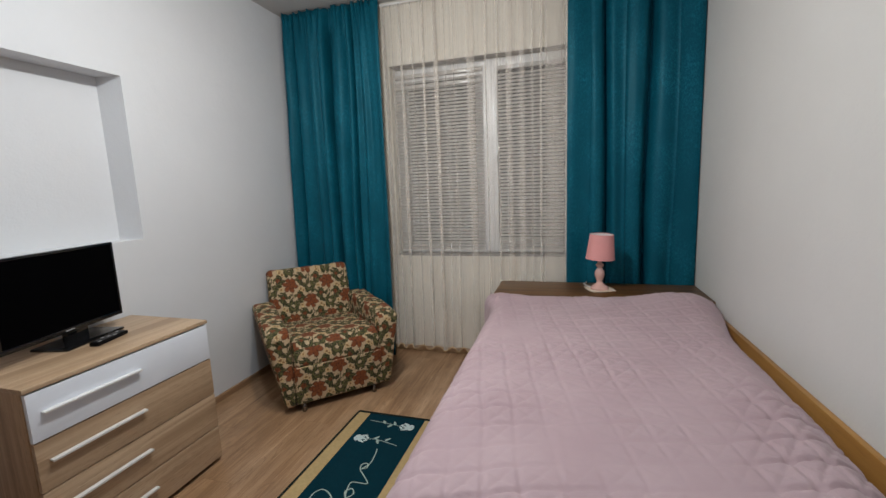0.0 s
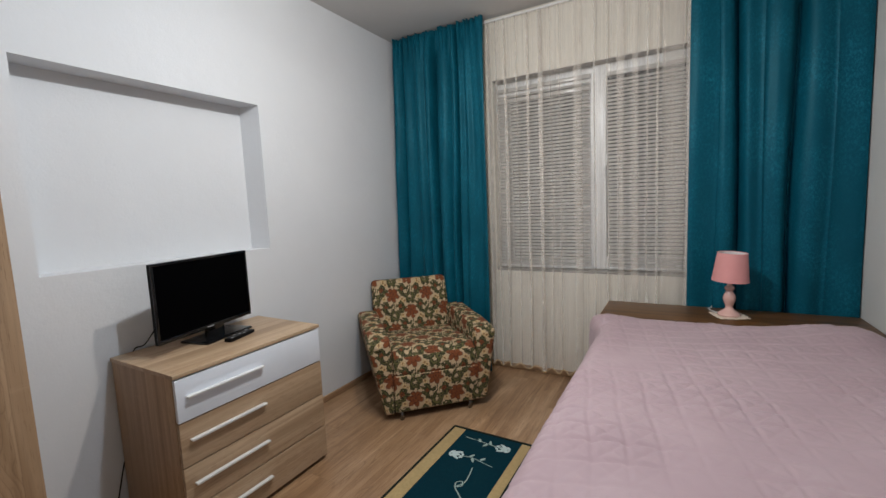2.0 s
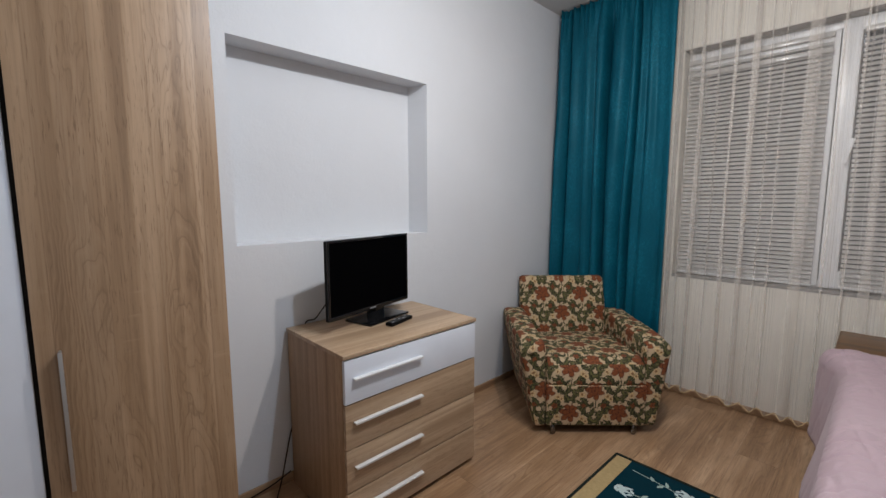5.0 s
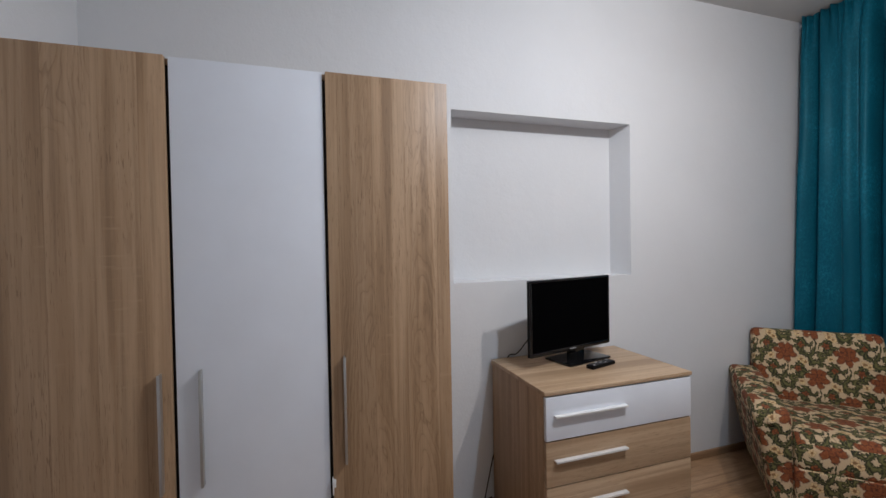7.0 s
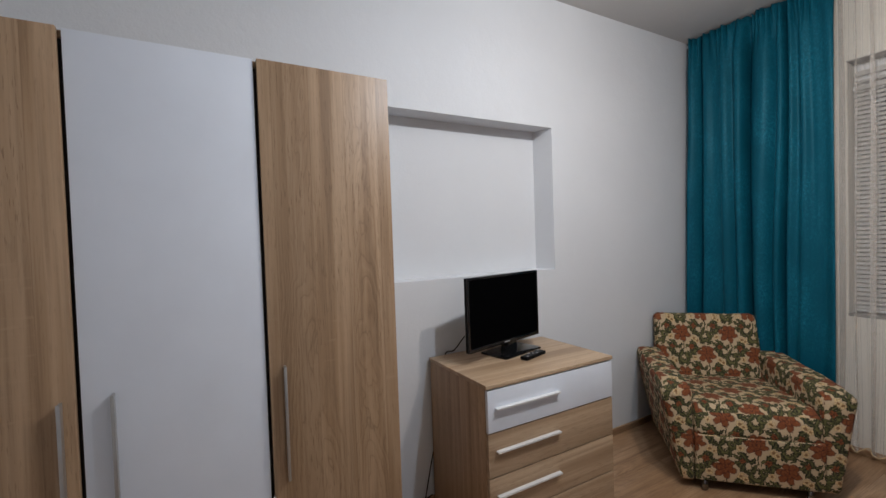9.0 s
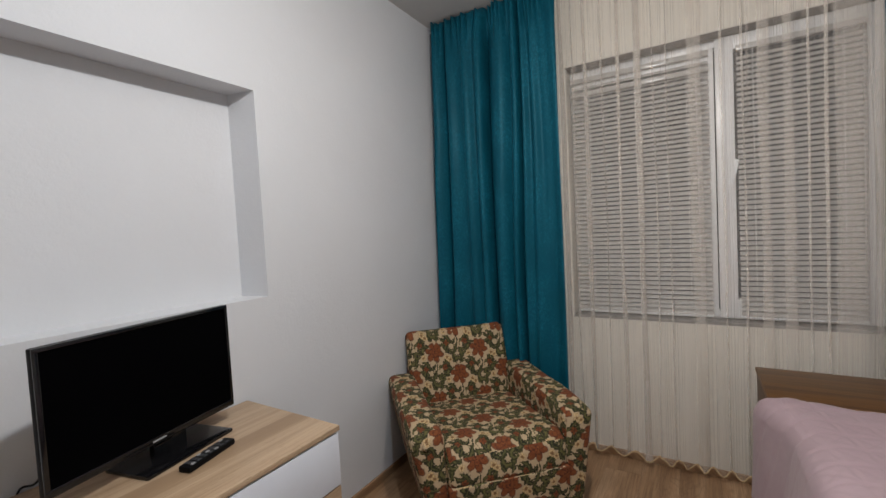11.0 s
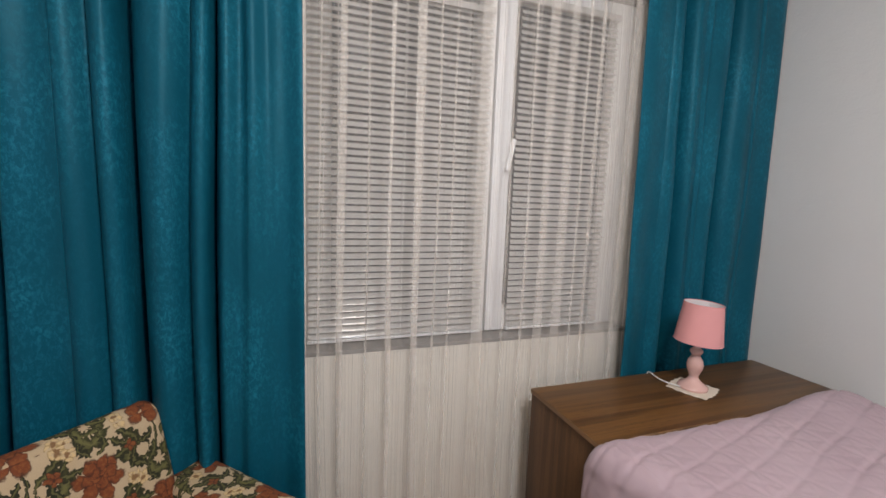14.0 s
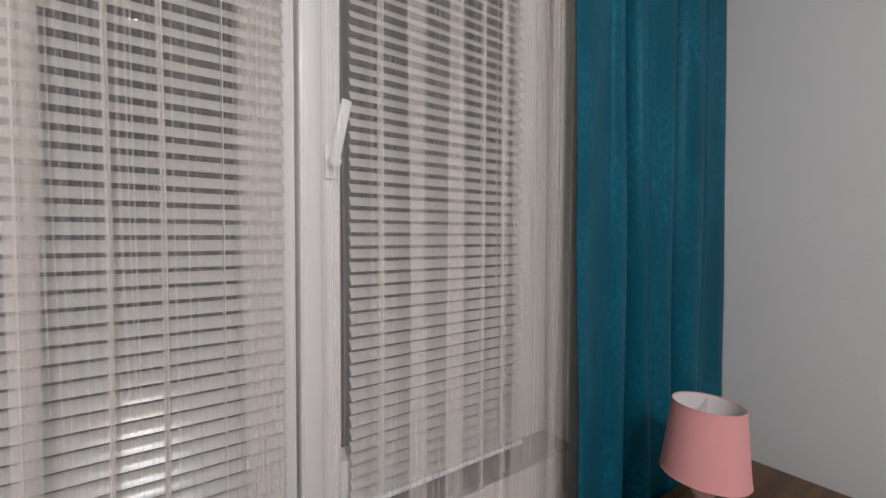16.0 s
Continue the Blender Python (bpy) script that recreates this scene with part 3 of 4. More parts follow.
single("window_sill_trim", box(wx0 + 0.001, wx1 - 0.001, YW + 0.002, YW + 0.115, wz0, wz0 + 0.018, 0.003), SILL_AND_SHADE, "grey stone inner window sill", "sill", kind="structure")

for name, b in (
    ("baseboard", (XL, XL + 0.014, 1.04, YW, 0.0, 0.046)),
    ("baseboard", (XL + 0.014, XR, YW - 0.014, YW, 0.0, 0.046)),
    ("baseboard", (XR - 0.012, XR, YB, YW - 0.014, 0.0, 0.046)),
    ("baseboard", (XL, XR - 0.012, YB, YB + 0.014, 0.0, 0.046)),
):
    single(name, box(*b, 0.004), SKIRT, "low wood-look skirting board along the wall", "baseboard", kind="structure")


# ---- window and blinds ----
FY = 4.100
window = thing("window_1", ((wx0 + wx1) / 2, FY, wz0), "white plastic two-part window with dark night panes", "window", kind="structure")
wb = wz0 + 0.019


def bars(x0, x1, z0, z1, w, y0, y1, bevel=0.004, bottom=None, left=None, right=None):
    """A closed rectangular frame of mitred-looking bars."""
    bm = box(x0, x0 + (left or w), y0, y1, z0, z1, bevel)
    box(x1 - (right or w), x1, y0, y1, z0, z1, bevel, bm)
    box(x0 + (left or w) - 0.001, x1 - (right or w) + 0.001, y0 + 0.001, y1, z0, z0 + (bottom or w), bevel, bm)
    box(x0 + (left or w) - 0.001, x1 - (right or w) + 0.001, y0 + 0.001, y1, z1 - w, z1, bevel, bm)
    return bm


part("window_frame", bars(wx0 + 0.005, wx1 - 0.005, wb, wz1 - 0.006, 0.045, FY + 0.012, FY + 0.07), PVC, window)
part("sash", bars(wx0 + 0.03, 0.095, wb + 0.012, wz1 - 0.05, 0.075, FY + 0.002, FY + 0.06, bottom=0.07, right=0.088), PVC, window, "fixed white plastic sash")
right_sash = part("sash", bars(0.101, wx1 - 0.012, wb + 0.008, wz1 - 0.012, 0.075, FY - 0.012, FY + 0.055, bottom=0.105, left=0.086, right=0.125), PVC, window, "opening white plastic sash")
for x0, x1 in ((wx0 + 0.09, 0.012), (0.18, wx1 - 0.12)):
    pane = part("pane", box(x0, x1, FY + 0.028, FY + 0.034, wb + 0.07, wz1 - 0.07), GLASS, window, "dark night-time glass pane")
    pane.visible_shadow = False
bm = box(0.151, 0.181, FY - 0.018, FY - 0.011, 1.625, 1.695, 0.003)
handle = part("handle", bm, PVC, right_sash, "white window handle plate")
bm = lathe([(0.012, 0), (0.012, 0.03)], (0, 0, 0), 16)
bm.transform(pose(0.166, FY - 0.012, 1.66, 90, 0, 0))
box(0.155, 0.177, FY - 0.036, FY - 0.026, 1.650, 1.795, 0.004, bm)
bmesh.ops.rotate(bm, verts=bm.verts, cent=(0.166, FY - 0.04, 1.66), matrix=Matrix.Rotation(radians(12), 3, "Y"))
part("lever", bm, PVC, handle)


def slat_mesh(width, length):
    """One curved enamel slat, centred, its room edge tilted down."""
    own = bmesh.new()
    n, rows = 5, []
    for k in range(n):
        a = (k / (n - 1) - 0.5)
        rows.append((a * width, 0.0010 * (1 - 4 * a * a)))
    for x in (-length / 2, length / 2):
        for y, z in rows:
            own.verts.new((x, y, z))
        for y, z in reversed(rows):
            own.verts.new((x, y, z - 0.0007))
    own.verts.ensure_lookup_table()
    v, m = own.verts, 2 * n
    for k in range(m):
        own.faces.new((v[k], v[(k + 1) % m], v[m + (k + 1) % m], v[m + k]))
    own.faces.new(v[:m])
    own.faces.new(v[m:])
    return own


def blind(x0, x1, z0, z1, y, label, bars_at, lean):
    ob = thing("venetian_blind", ((x0 + x1) / 2, y, z1), label, "blind", "blinds on the window")
    part("headrail", box(x0, x1, y - 0.014, y + 0.014, z1, z1 + 0.030, 0.003), SLAT, ob)
    part("bottom_rail", box(x0, x1, y - 0.012, y + 0.012, z0 - 0.006, z0 + 0.006, 0.003), PVC, ob)
    pitch = 0.0280
    count = int((z1 - z0 - 0.02) / pitch)
    me = finish(slat_mesh(0.0240, x1 - x0 - 0.004), "slat", SLAT, 50)
    for k in range(count):
        s = new("slat", me)
        s.parent = ob
        s.matrix_parent_inverse = ob.matrix_basis.inverted()
        tilt = lean + random.uniform(-1.0, 1.0)
        s.matrix_basis = pose((x0 + x1) / 2, y, z0 + 0.02 + k * pitch, tilt, random.uniform(-0.12, 0.12), 0)
    for x in bars_at:
        for dy in (-0.0125, 0.0125):
            part("ladder_cord", tube([Vector((x, y + dy, z0)), Vector((x, y + dy, z1))], 0.0009, 5), CORD, ob)
    return ob


left_blind = blind(wx0 + 0.012, 0.070, 0.908, 2.390, FY - 0.016, "white venetian blind with half-open tilted slats", (-0.58, -0.31, -0.04), 54)
part("valance", box(wx0 + 0.012, 0.070, FY - 0.038, FY - 0.033, 2.300, 2.327, 0.002), SLAT, left_blind)
blind(0.196, 0.715, 0.915, 2.372, FY - 0.036, "narrow white venetian blind with half-open tilted slats", (0.27, 0.63), 53)


# ---- curtains ----
def drape(name, x0, x1, z0, z1, back, depth, creases, ripples, seed, material, label, columns=420, rows=48, lean=(0.0, 0.0), slit=0.016):
    """A hanging cloth in rounded folds that fall back into creases, each given as (place, strength)."""
    marks = [(-0.08, 0.5), *creases, (1.08, 0.4)]
    grid = []
    for r in range(rows + 1):
        v = r / rows
        z = z0 + (z1 - z0) * v
        header = max(0.0, 1 - (z1 - z) / 0.24)
        line = []
        for c in range(columns + 1):
            s = c / columns
            w = s + 0.012 * math.sin(1.7 * z + 9 * s + seed) + 0.012 * noise.noise((s * 4, z * 0.8, seed))
            k = max(i for i, m in enumerate(marks[:-1]) if w >= m[0] or i == 0)
            (p0, s0), (p1, s1) = marks[k], marks[k + 1]
            u = min(1.0, max(0.0, (w - p0) / (p1 - p0)))
            u = u ** (0.82 + 0.30 * math.sin(5 * k + seed))
            near = s0 if u < 0.5 else s1
            fall = (1 - math.sin(math.pi * u) ** (2.0 - 1.1 * near)) * (s0 + (s1 - s0) * u)
            soft = 1 - fall
            soft *= 0.95 + 0.05 * math.sin(2 * math.pi * (ripples * w + 0.4 * math.sin(7 * w + seed) + 0.12 * math.sin(2.2 * z)))
            for place, strength in creases:
                if strength == 1.0:
                    soft *= 1 - 0.92 * math.exp(-((w - place) / slit) ** 2)
            d = depth * (1 - 0.28 * v) * soft * (1 - 0.55 * header)
            d += header * 0.026
            d += header * 0.030 * abs(math.sin(math.pi * 21 * s + 2 * math.sin(9 * s) + 1.2 * math.sin(23 * s)))
            edge0, edge1 = x0 + lean[0] * (1 - v), x1 + lean[1] * (1 - v)
            sway = 0.010 * (1 - header) * math.sin(2 * math.pi * u) * min(1.0, s0 + s1) * min(1.0, 8 * s, 8 * (1 - s))
            top = z + ((0.007 * math.sin(70 * s + seed) + 0.005 * math.sin(143 * s)) if r == rows else 0)
            line.append((edge0 + (edge1 - edge0) * s - sway, back(z) - d - 0.010 * noise.noise((s * 6, z * 1.5, seed)), top))
        grid.append(line)
    ob = sheet(name, grid, material, thick=0.004)
    return tagged(ob, label, "curtain", "teal curtains at the window")


drape("curtain", -1.615, -0.718, 0.02, 2.973, lambda z: 3.952, 0.155, ((0.110, 1.0), (0.27, 0.12), (0.365, 0.34), (0.465, 1.0), (0.640, 0.42), (0.705, 1.0), (0.80, 0.12), (0.89, 0.16)), 8.0, 0.31, TEAL, "teal velvet curtain hanging in deep folds to the floor", lean=(-0.02, 0.012))
drape("curtain", 0.734, 1.618, 0.02, 2.973, lambda z: 3.990, 0.124, ((0.18, 0.16), (0.315, 1.0), (0.46, 0.10), (0.630, 1.0), (0.82, 0.12)), 2.0, 0.06, TEAL, "teal velvet curtain hanging in broad flat folds behind the chest", slit=0.027)


PLEATS = ((-0.94, 0.03), (-0.86, 0.02), (-0.79, 0.03), (-0.720, 0.026), (-0.650, 0.008), (-0.577, 0.024), (-0.480, 0.007), (-0.386, 0.024), (-0.282, 0.032), (-0.205, 0.006), (-0.133, 0.008), (0.000, 0.064), (0.125, 0.010), (0.215, 0.012), (0.302, 0.042), (0.400, 0.054), (0.480, 0.010), (0.545, 0.014), (0.640, 0.140), (0.728, 0.030), (0.772, 0.055), (0.830, 0.050))


def sheer():
    """Net cloth lying in flat pleats, the narrow ones folded twice over, that open into waves at the hem."""
    x0, x1, z0, z1 = -1.02, 0.885, 0.056, 2.940
    run = []
    x = x0
    for place, width in PLEATS:
        a, b = place - width / 2, place + width / 2
        run += [(x + (b - x) * k / 14, 0.0, place) for k in range(14)]
        for turn in range(1 if width > 0.035 else 2):
            run += [(b + (a - b) * k / 8, 2 * turn + 0.5 - 0.5 * math.cos(math.pi * k / 8), place) for k in range(8)]
            run += [(a + (b - a) * k / 8, 2 * turn + 1.5 - 0.5 * math.cos(math.pi * k / 8), place) for k in range(8)]
        x = b
    run += [(x + (x1 - x) * k / 14, 0.0, x1) for k in range(15)]
    grid, rows = [], 40
    for r in range(rows + 1):
        v = (r / rows) ** 1.3
        z = z0 + (z1 - z0) * v
        low = max(0.0, 1 - z / 0.9)
        line = []
        for x, layer, place in run:
            sway = 0.016 * noise.noise((place * 7, z * 0.7, 3.0)) + 0.010 * noise.noise((x * 22, z * 1.1, 8.0))
            spread = 1.0 + 0.45 * noise.noise((place * 9, z * 0.9, 5.0))
            px = place + (x - place) * (spread if abs(x - place) < 0.06 else 1.0) + sway * (1 - 0.7 * v)
            wave = math.sin(2 * math.pi * (x / 0.105 + 0.35 * math.sin(8 * x)) + 1.3)
            py = 3.972 - 0.003 * layer - 0.010 * low - (0.006 + 0.034 * low ** 2.5) * (0.5 + 0.5 * wave) - 0.010 * noise.noise((x * 9, z * 0.5, 1.0)) - 0.006
            pz = z - 0.020 * max(0.0, 1 - z / 0.25) * wave
            line.append((px, py, pz))
        grid.append(line)
    ob = sheet("sheer_curtain", grid, VOILE, smooth=False)
    tagged(ob, "ivory voile curtain with loose vertical threads and wavy hem", "curtain")
    hem = part("hem", tube([Vector(q) for q in grid[0][::2]], 0.0042, 6), HEM, None, "tan stitched hem")
    hem.parent = ob
    return ob


sheer()
rail = thing("curtain_rail", (0, 3.91, 2.95), "white double curtain rail under the ceiling", "curtain rail")
for y in (3.968, 3.986):
    part("track", box(XL + 0.004, XR - 0.004, y - 0.007, y + 0.007, 2.945, 2.959, 0.003), PVC, rail)
for x in (-1.5, -0.75, 0.0, 0.75, 1.5):
    part("bracket", box(x - 0.012, x + 0.012, 3.962, YW - 0.001, 2.960, 2.966, 0.001), PVC, rail)
part("end_cap", box(XL + 0.002, XL + 0.016, 3.935, 3.994, 2.940, 2.962, 0.003), PVC, rail)


# ---- wardrobe ----
wy = (-0.298, 0.144, 0.600, 1.033)
WF, WT = -1.032, 2.026
wardrobe = thing("wardrobe", (-1.34, 0.39, 0), "three-door wardrobe with oak-look outer doors and white middle door", "wardrobe")
bm = box(XL + 0.004, WF - 0.022, wy[0] + 0.001, wy[0] + 0.018, 0.0, WT - 0.002, 0.001)
box(XL + 0.004, WF - 0.022, wy[3] - 0.018, wy[3] - 0.001, 0.0, WT - 0.002, 0.001, bm)
box(XL + 0.004, WF - 0.022, wy[0] + 0.018, wy[3] - 0.018, WT - 0.02, WT - 0.002, 0.001, bm)
box(XL + 0.004, WF - 0.022, wy[0] + 0.018, wy[3] - 0.018, 0.06, 0.078, 0.001, bm)
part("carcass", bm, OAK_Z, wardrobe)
# unseen near-black filling behind the doors, added so their gaps stay dark
part("back_panel", box(XL + 0.003, WF - 0.030, wy[0] + 0.019, wy[3] - 0.019, 0.079, WT - 0.021), CARCASS, wardrobe)
part("plinth", box(WF - 0.05, WF - 0.035, wy[0] + 0.018, wy[3] - 0.018, 0.0, 0.06), OAK_Y, wardrobe)


def blade(y, z0, z1, front):
    """A slim solid pull: a bar that rises straight from the door, its outer edge rounded and its ends cut square."""
    bm = box(front, front + 0.022, y - 0.0030, y + 0.0030, z0, z1, 0.0012)
    return box(front + 0.0215, front + 0.0250, y - 0.0050, y + 0.0035, z0, z1, 0.0012, bm)


def level_blade(z, y0, y1, front):
    """The same pull laid level: a thin shelf with a lip turned down along its outer edge."""
    bm = box(front, front + 0.018, y0, y1, z - 0.0010, z + 0.0050, 0.0012)
    return box(front + 0.0175, front + 0.0215, y0, y1, z - 0.0042, z + 0.0055, 0.0015, bm)


for k, (mat, hy, front, label) in enumerate(((OAK_Z, 0.111, WF, "oak-look door"), (WHITE_BOARD, 0.217, WF - 0.010, "white door"), (OAK_Z, 0.648, WF, "oak-look door"))):
    g0, g1 = (0.0015 if k == 0 else 0.0048), (0.0015 if k == 2 else 0.0048)
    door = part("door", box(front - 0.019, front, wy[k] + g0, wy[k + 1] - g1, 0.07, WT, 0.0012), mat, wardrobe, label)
    part("handle", blade(hy, 0.712, 1.072, front), SATIN, door, "long upright satin metal bar")
bm = box(WF - 0.012, WF + 0.004, wy[2] + 0.0010, wy[2] + 0.0058, 0.604, 0.662, 0.0015)
box(WF + 0.0005, WF + 0.0060, wy[2] + 0.0012, wy[2] + 0.0125, 0.630, 0.658, 0.002, bm)
part("catch", bm, PVC, wardrobe, "small white plastic catch in the door gap")


# ---- chest of drawers with television ----
DX, DY0, DY1, DT = -1.120, 1.475, 2.273, 0.812
dresser = thing("chest_of_drawers", (-1.38, 1.87, 0), "oak-look chest of drawers with a white top drawer", "chest of drawers")
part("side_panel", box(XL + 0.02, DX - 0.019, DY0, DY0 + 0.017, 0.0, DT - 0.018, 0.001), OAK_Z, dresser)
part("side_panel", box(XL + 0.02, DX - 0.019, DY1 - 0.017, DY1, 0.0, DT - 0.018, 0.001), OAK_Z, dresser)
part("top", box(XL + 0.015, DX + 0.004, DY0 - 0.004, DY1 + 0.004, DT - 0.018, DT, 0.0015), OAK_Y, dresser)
# near-black block fills the unseen inside and darkens the drawer gaps
part("back_panel", box(XL + 0.021, DX - 0.030, DY0 + 0.018, DY1 - 0.018, 0.03, DT - 0.019), CARCASS, dresser)
part("plinth", box(DX - 0.05, DX - 0.036, DY0 + 0.018, DY1 - 0.018, 0.0, 0.03), CARCASS, dresser)
levels = (0.022, 0.205, 0.398, 0.597, 0.790)
for k in range(4):
    front = DX if k < 3 else DX + 0.002
    drawer = part("drawer", box(front - 0.018, front, DY0 + 0.003, DY1 - 0.003, levels[k] + 0.0032, levels[k + 1] - 0.0032, 0.0012), WHITE_BOARD if k == 3 else OAK_Y, dresser, "white drawer front" if k == 3 else "oak-look drawer front")
    z = levels[k + 1] - (0.086 if k == 3 else 0.085)
    part("handle", level_blade(z, 1.516, 1.888, front), SILVER, drawer, "long level pale metal bar")


def local_part(name, bm, material, parent, label="", smooth=35.0):
    """A part whose mesh is drawn in its parent's own axes."""
    ob = new(name, finish(bm, name, material, smooth))
    ob.parent = parent
    return tagged(ob, label)


tv = tagged(new("television"), "small black flat television standing on the chest of drawers", "television")
tv.matrix_basis = pose(-1.464, 1.852, DT, 0, 0, 103)
half, tz0, tz1 = 0.2945, 0.060, 0.440
local_part("casing", box(-half, half, 0.0, 0.020, tz0, tz1, 0.004), BLACK, tv)
local_part("rear_cover", box(-0.20, 0.20, 0.019, 0.056, tz0 + 0.02, tz1 - 0.09, 0.012), BLACK, tv)
bm = box(-half, half, -0.006, 0.002, tz0, tz0 + 0.022, 0.003)
box(-half, half, -0.006, 0.002, tz1 - 0.012, tz1, 0.002, bm)
box(-half, -half + 0.012, -0.006, 0.002, tz0 + 0.02, tz1 - 0.01, 0.002, bm)
box(half - 0.012, half, -0.006, 0.002, tz0 + 0.02, tz1 - 0.01, 0.002, bm)
local_part("bezel", bm, BLACK_GLOSS, tv)
local_part("screen", box(-half + 0.011, half - 0.011, -0.0025, -0.0005, tz0 + 0.021, tz1 - 0.011), SCREEN, tv, "switched-off dark screen")
local_part("maker_mark", box(-0.022, 0.022, -0.0068, -0.0060, tz0 + 0.009, tz0 + 0.014), GREY_MARK, tv)
local_part("neck", box(-0.01, 0.10, 0.004, 0.032, 0.010, tz0 + 0.03, 0.006), BLACK_GLOSS, tv)
local_part("base", box(-0.095, 0.215, -0.075, 0.105, 0.0, 0.013, 0.006), BLACK_GLOSS, tv, "glossy black rectangular base")

remote = tagged(new("remote_control"), "black remote control lying on the chest of drawers", "remote control")
remote.matrix_basis = pose(-1.342, 1.935, DT, 0, 0, 106)
local_part("body", box(-0.090, 0.090, -0.022, 0.022, 0.0, 0.019, 0.006), BLACK, remote)
for i in range(7):
    for j in range(3):
        if (i, j) != (6, 1):
            local_part("button", box(-0.075 + i * 0.022, -0.061 + i * 0.022, -0.016 + j * 0.0125, -0.008 + j * 0.0125, 0.018, 0.0212, 0.0012), RUBBER_KEY if (i + j) % 4 else GREY_MARK, remote)

cable = smooth_line([(-1.535, 1.63, 0.93), (-1.600, 1.60, 0.845), (-1.661, 1.57, 0.80), (-1.661, 1.54, 0.55), (-1.660, 1.505, 0.36), (-1.655, 1.470, 0.26), (-1.645, 1.440, 0.16), (-1.630, 1.405, 0.05), (-1.58, 1.36, 0.006), (-1.46, 1.29, 0.005), (-1.30, 1.27, 0.005)], 8)
single("power_cable", tube(cable, 0.0032, 8), BLACK, "thin black power cable hanging behind the chest of drawers", "cable")
cable2 = smooth_line([(-1.650, 1.462, 0.062), (-1.650, 1.36, 0.030), (-1.646, 1.22, 0.012), (-1.62, 1.10, 0.006), (-1.58, 1.045, 0.005)], 8)
single("aerial_cable", tube(cable2, 0.0034, 8), BLACK, "black cable lying along the skirting board", "cable")


# ---- armchair ----
chair = tagged(new("armchair"), "low armchair upholstered in rust and green floral fabric on castors", "armchair")
chair.matrix_basis = pose(-1.411, 3.627, 0, 0, 0, 45.5)


def prism(profile, x0, x1, bevel, segments=4):
    """A side profile of (y, z) points drawn out along x, with soft edges."""
    own = bmesh.new()
    a = [own.verts.new((x0, y, z)) for y, z in profile]
    b = [own.verts.new((x1, y, z)) for y, z in profile]
    n = len(profile)
    for k in range(n):
        own.faces.new((a[k], a[(k + 1) % n], b[(k + 1) % n], b[k]))
    own.faces.new(a)
    own.faces.new(b)
    bmesh.ops.recalc_face_normals(own, faces=own.faces)
    bmesh.ops.bevel(own, geom=own.edges[:], offset=bevel, segments=segments, profile=0.5, affect="EDGES")
    return own


def padded(own, amount, seed):
    """Uneven softness of stuffed fabric."""
    bmesh.ops.subdivide_edges(own, edges=[e for e in own.edges if e.calc_length() > 0.06], cuts=3, use_grid_fill=True)
    for v in own.verts:
        v.co += Vector((noise.noise(v.co * 6 + Vector((seed, 0, 0))), noise.noise(v.co * 6 + Vector((0, seed, 9))), noise.noise(v.co * 6 + Vector((5, 0, seed))))) * amount
    return own


def upholstered(name, own, label=""):
    return box_uv(local_part(name, own, FLORAL, chair, label, 60))


for side in (-1, 1):
    arm = prism([(-0.14, 0.045), (-0.045, 0.33), (-0.035, 0.575), (-0.09, 0.602), (-0.74, 0.588), (-0.868, 0.562), (-0.896, 0.045)], 0.302 * side, 0.467 * side, 0.038)
    for v in arm.verts:
        out = (abs(v.co.x) - 0.302) / 0.165
        v.co.x -= side * 0.105 * max(0, out) * max(0, 1 - v.co.z / 0.50)
    upholstered("armrest", padded(arm, 0.007, 3.0 + side))
seat = prism([(-0.06, 0.30), (-0.06, 0.415), (-0.45, 0.458), (-0.80, 0.474), (-0.880, 0.428), (-0.896, 0.30)], -0.303, 0.303, 0.034)
upholstered("seat_cushion", padded(seat, 0.008, 7.0))
front = prism([(-0.10, 0.075), (-0.10, 0.315), (-0.899, 0.315), (-0.892, 0.055)], -0.306, 0.306, 0.012)
upholstered("front_panel", padded(front, 0.004, 11.0))
back = prism([(-0.20, 0.36), (-0.055, 0.815), (-0.015, 0.842), (0.035, 0.830), (0.030, 0.30), (-0.05, 0.28)], -0.330, 0.330, 0.030)
upholstered("backrest", padded(back, 0.008, 15.0))
local_part("underframe", box(-0.31, 0.31, -0.86, -0.12, 0.046, 0.088), CARCASS, chair, "dark wooden underframe")
for x, y in ((-0.26, -0.892), (0.235, -0.892), (-0.26, -0.17), (0.26, -0.17)):
    bm = lathe([(0.010, 0.022), (0.016, 0.030), (0.016, 0.048), (0.008, 0.062)], (x, y, 0), 16)
    wheel = lathe([(0.004, -0.009), (0.017, -0.008), (0.021, 0), (0.017, 0.008), (0.004, 0.009)], (0, 0, 0), 18)
    join(bm, wheel, pose(x, y, 0.0212, 90, 0, 25))
    local_part("castor", bm, DARK_CHROME, chair, "small metal castor")
box_button = lathe([(0.001, 0.0), (0.018, 0.001), (0.017, 0.006), (0.008, 0.011), (0.001, 0.012)], (0, 0, 0), 20)
box_button.transform(pose(-0.395, -0.872, 0.520, 84, 0, -8))
upholstered("arm_button", box_button, "cream cloth-covered button")


# ---- low walnut cabinet with lamp ----
KX0, KX1, KY0, KY1, KT = 0.237, 1.618, 3.432, 3.866, 0.700
cabinet = thing("low_cabinet", ((KX0 + KX1) / 2, (KY0 + KY1) / 2, 0), "dark walnut veneer bedding cabinet at the head of the bed", "cabinet")
part("top", box(KX0, KX1, KY0, KY1, KT - 0.020, KT, 0.002), WALNUT, cabinet)
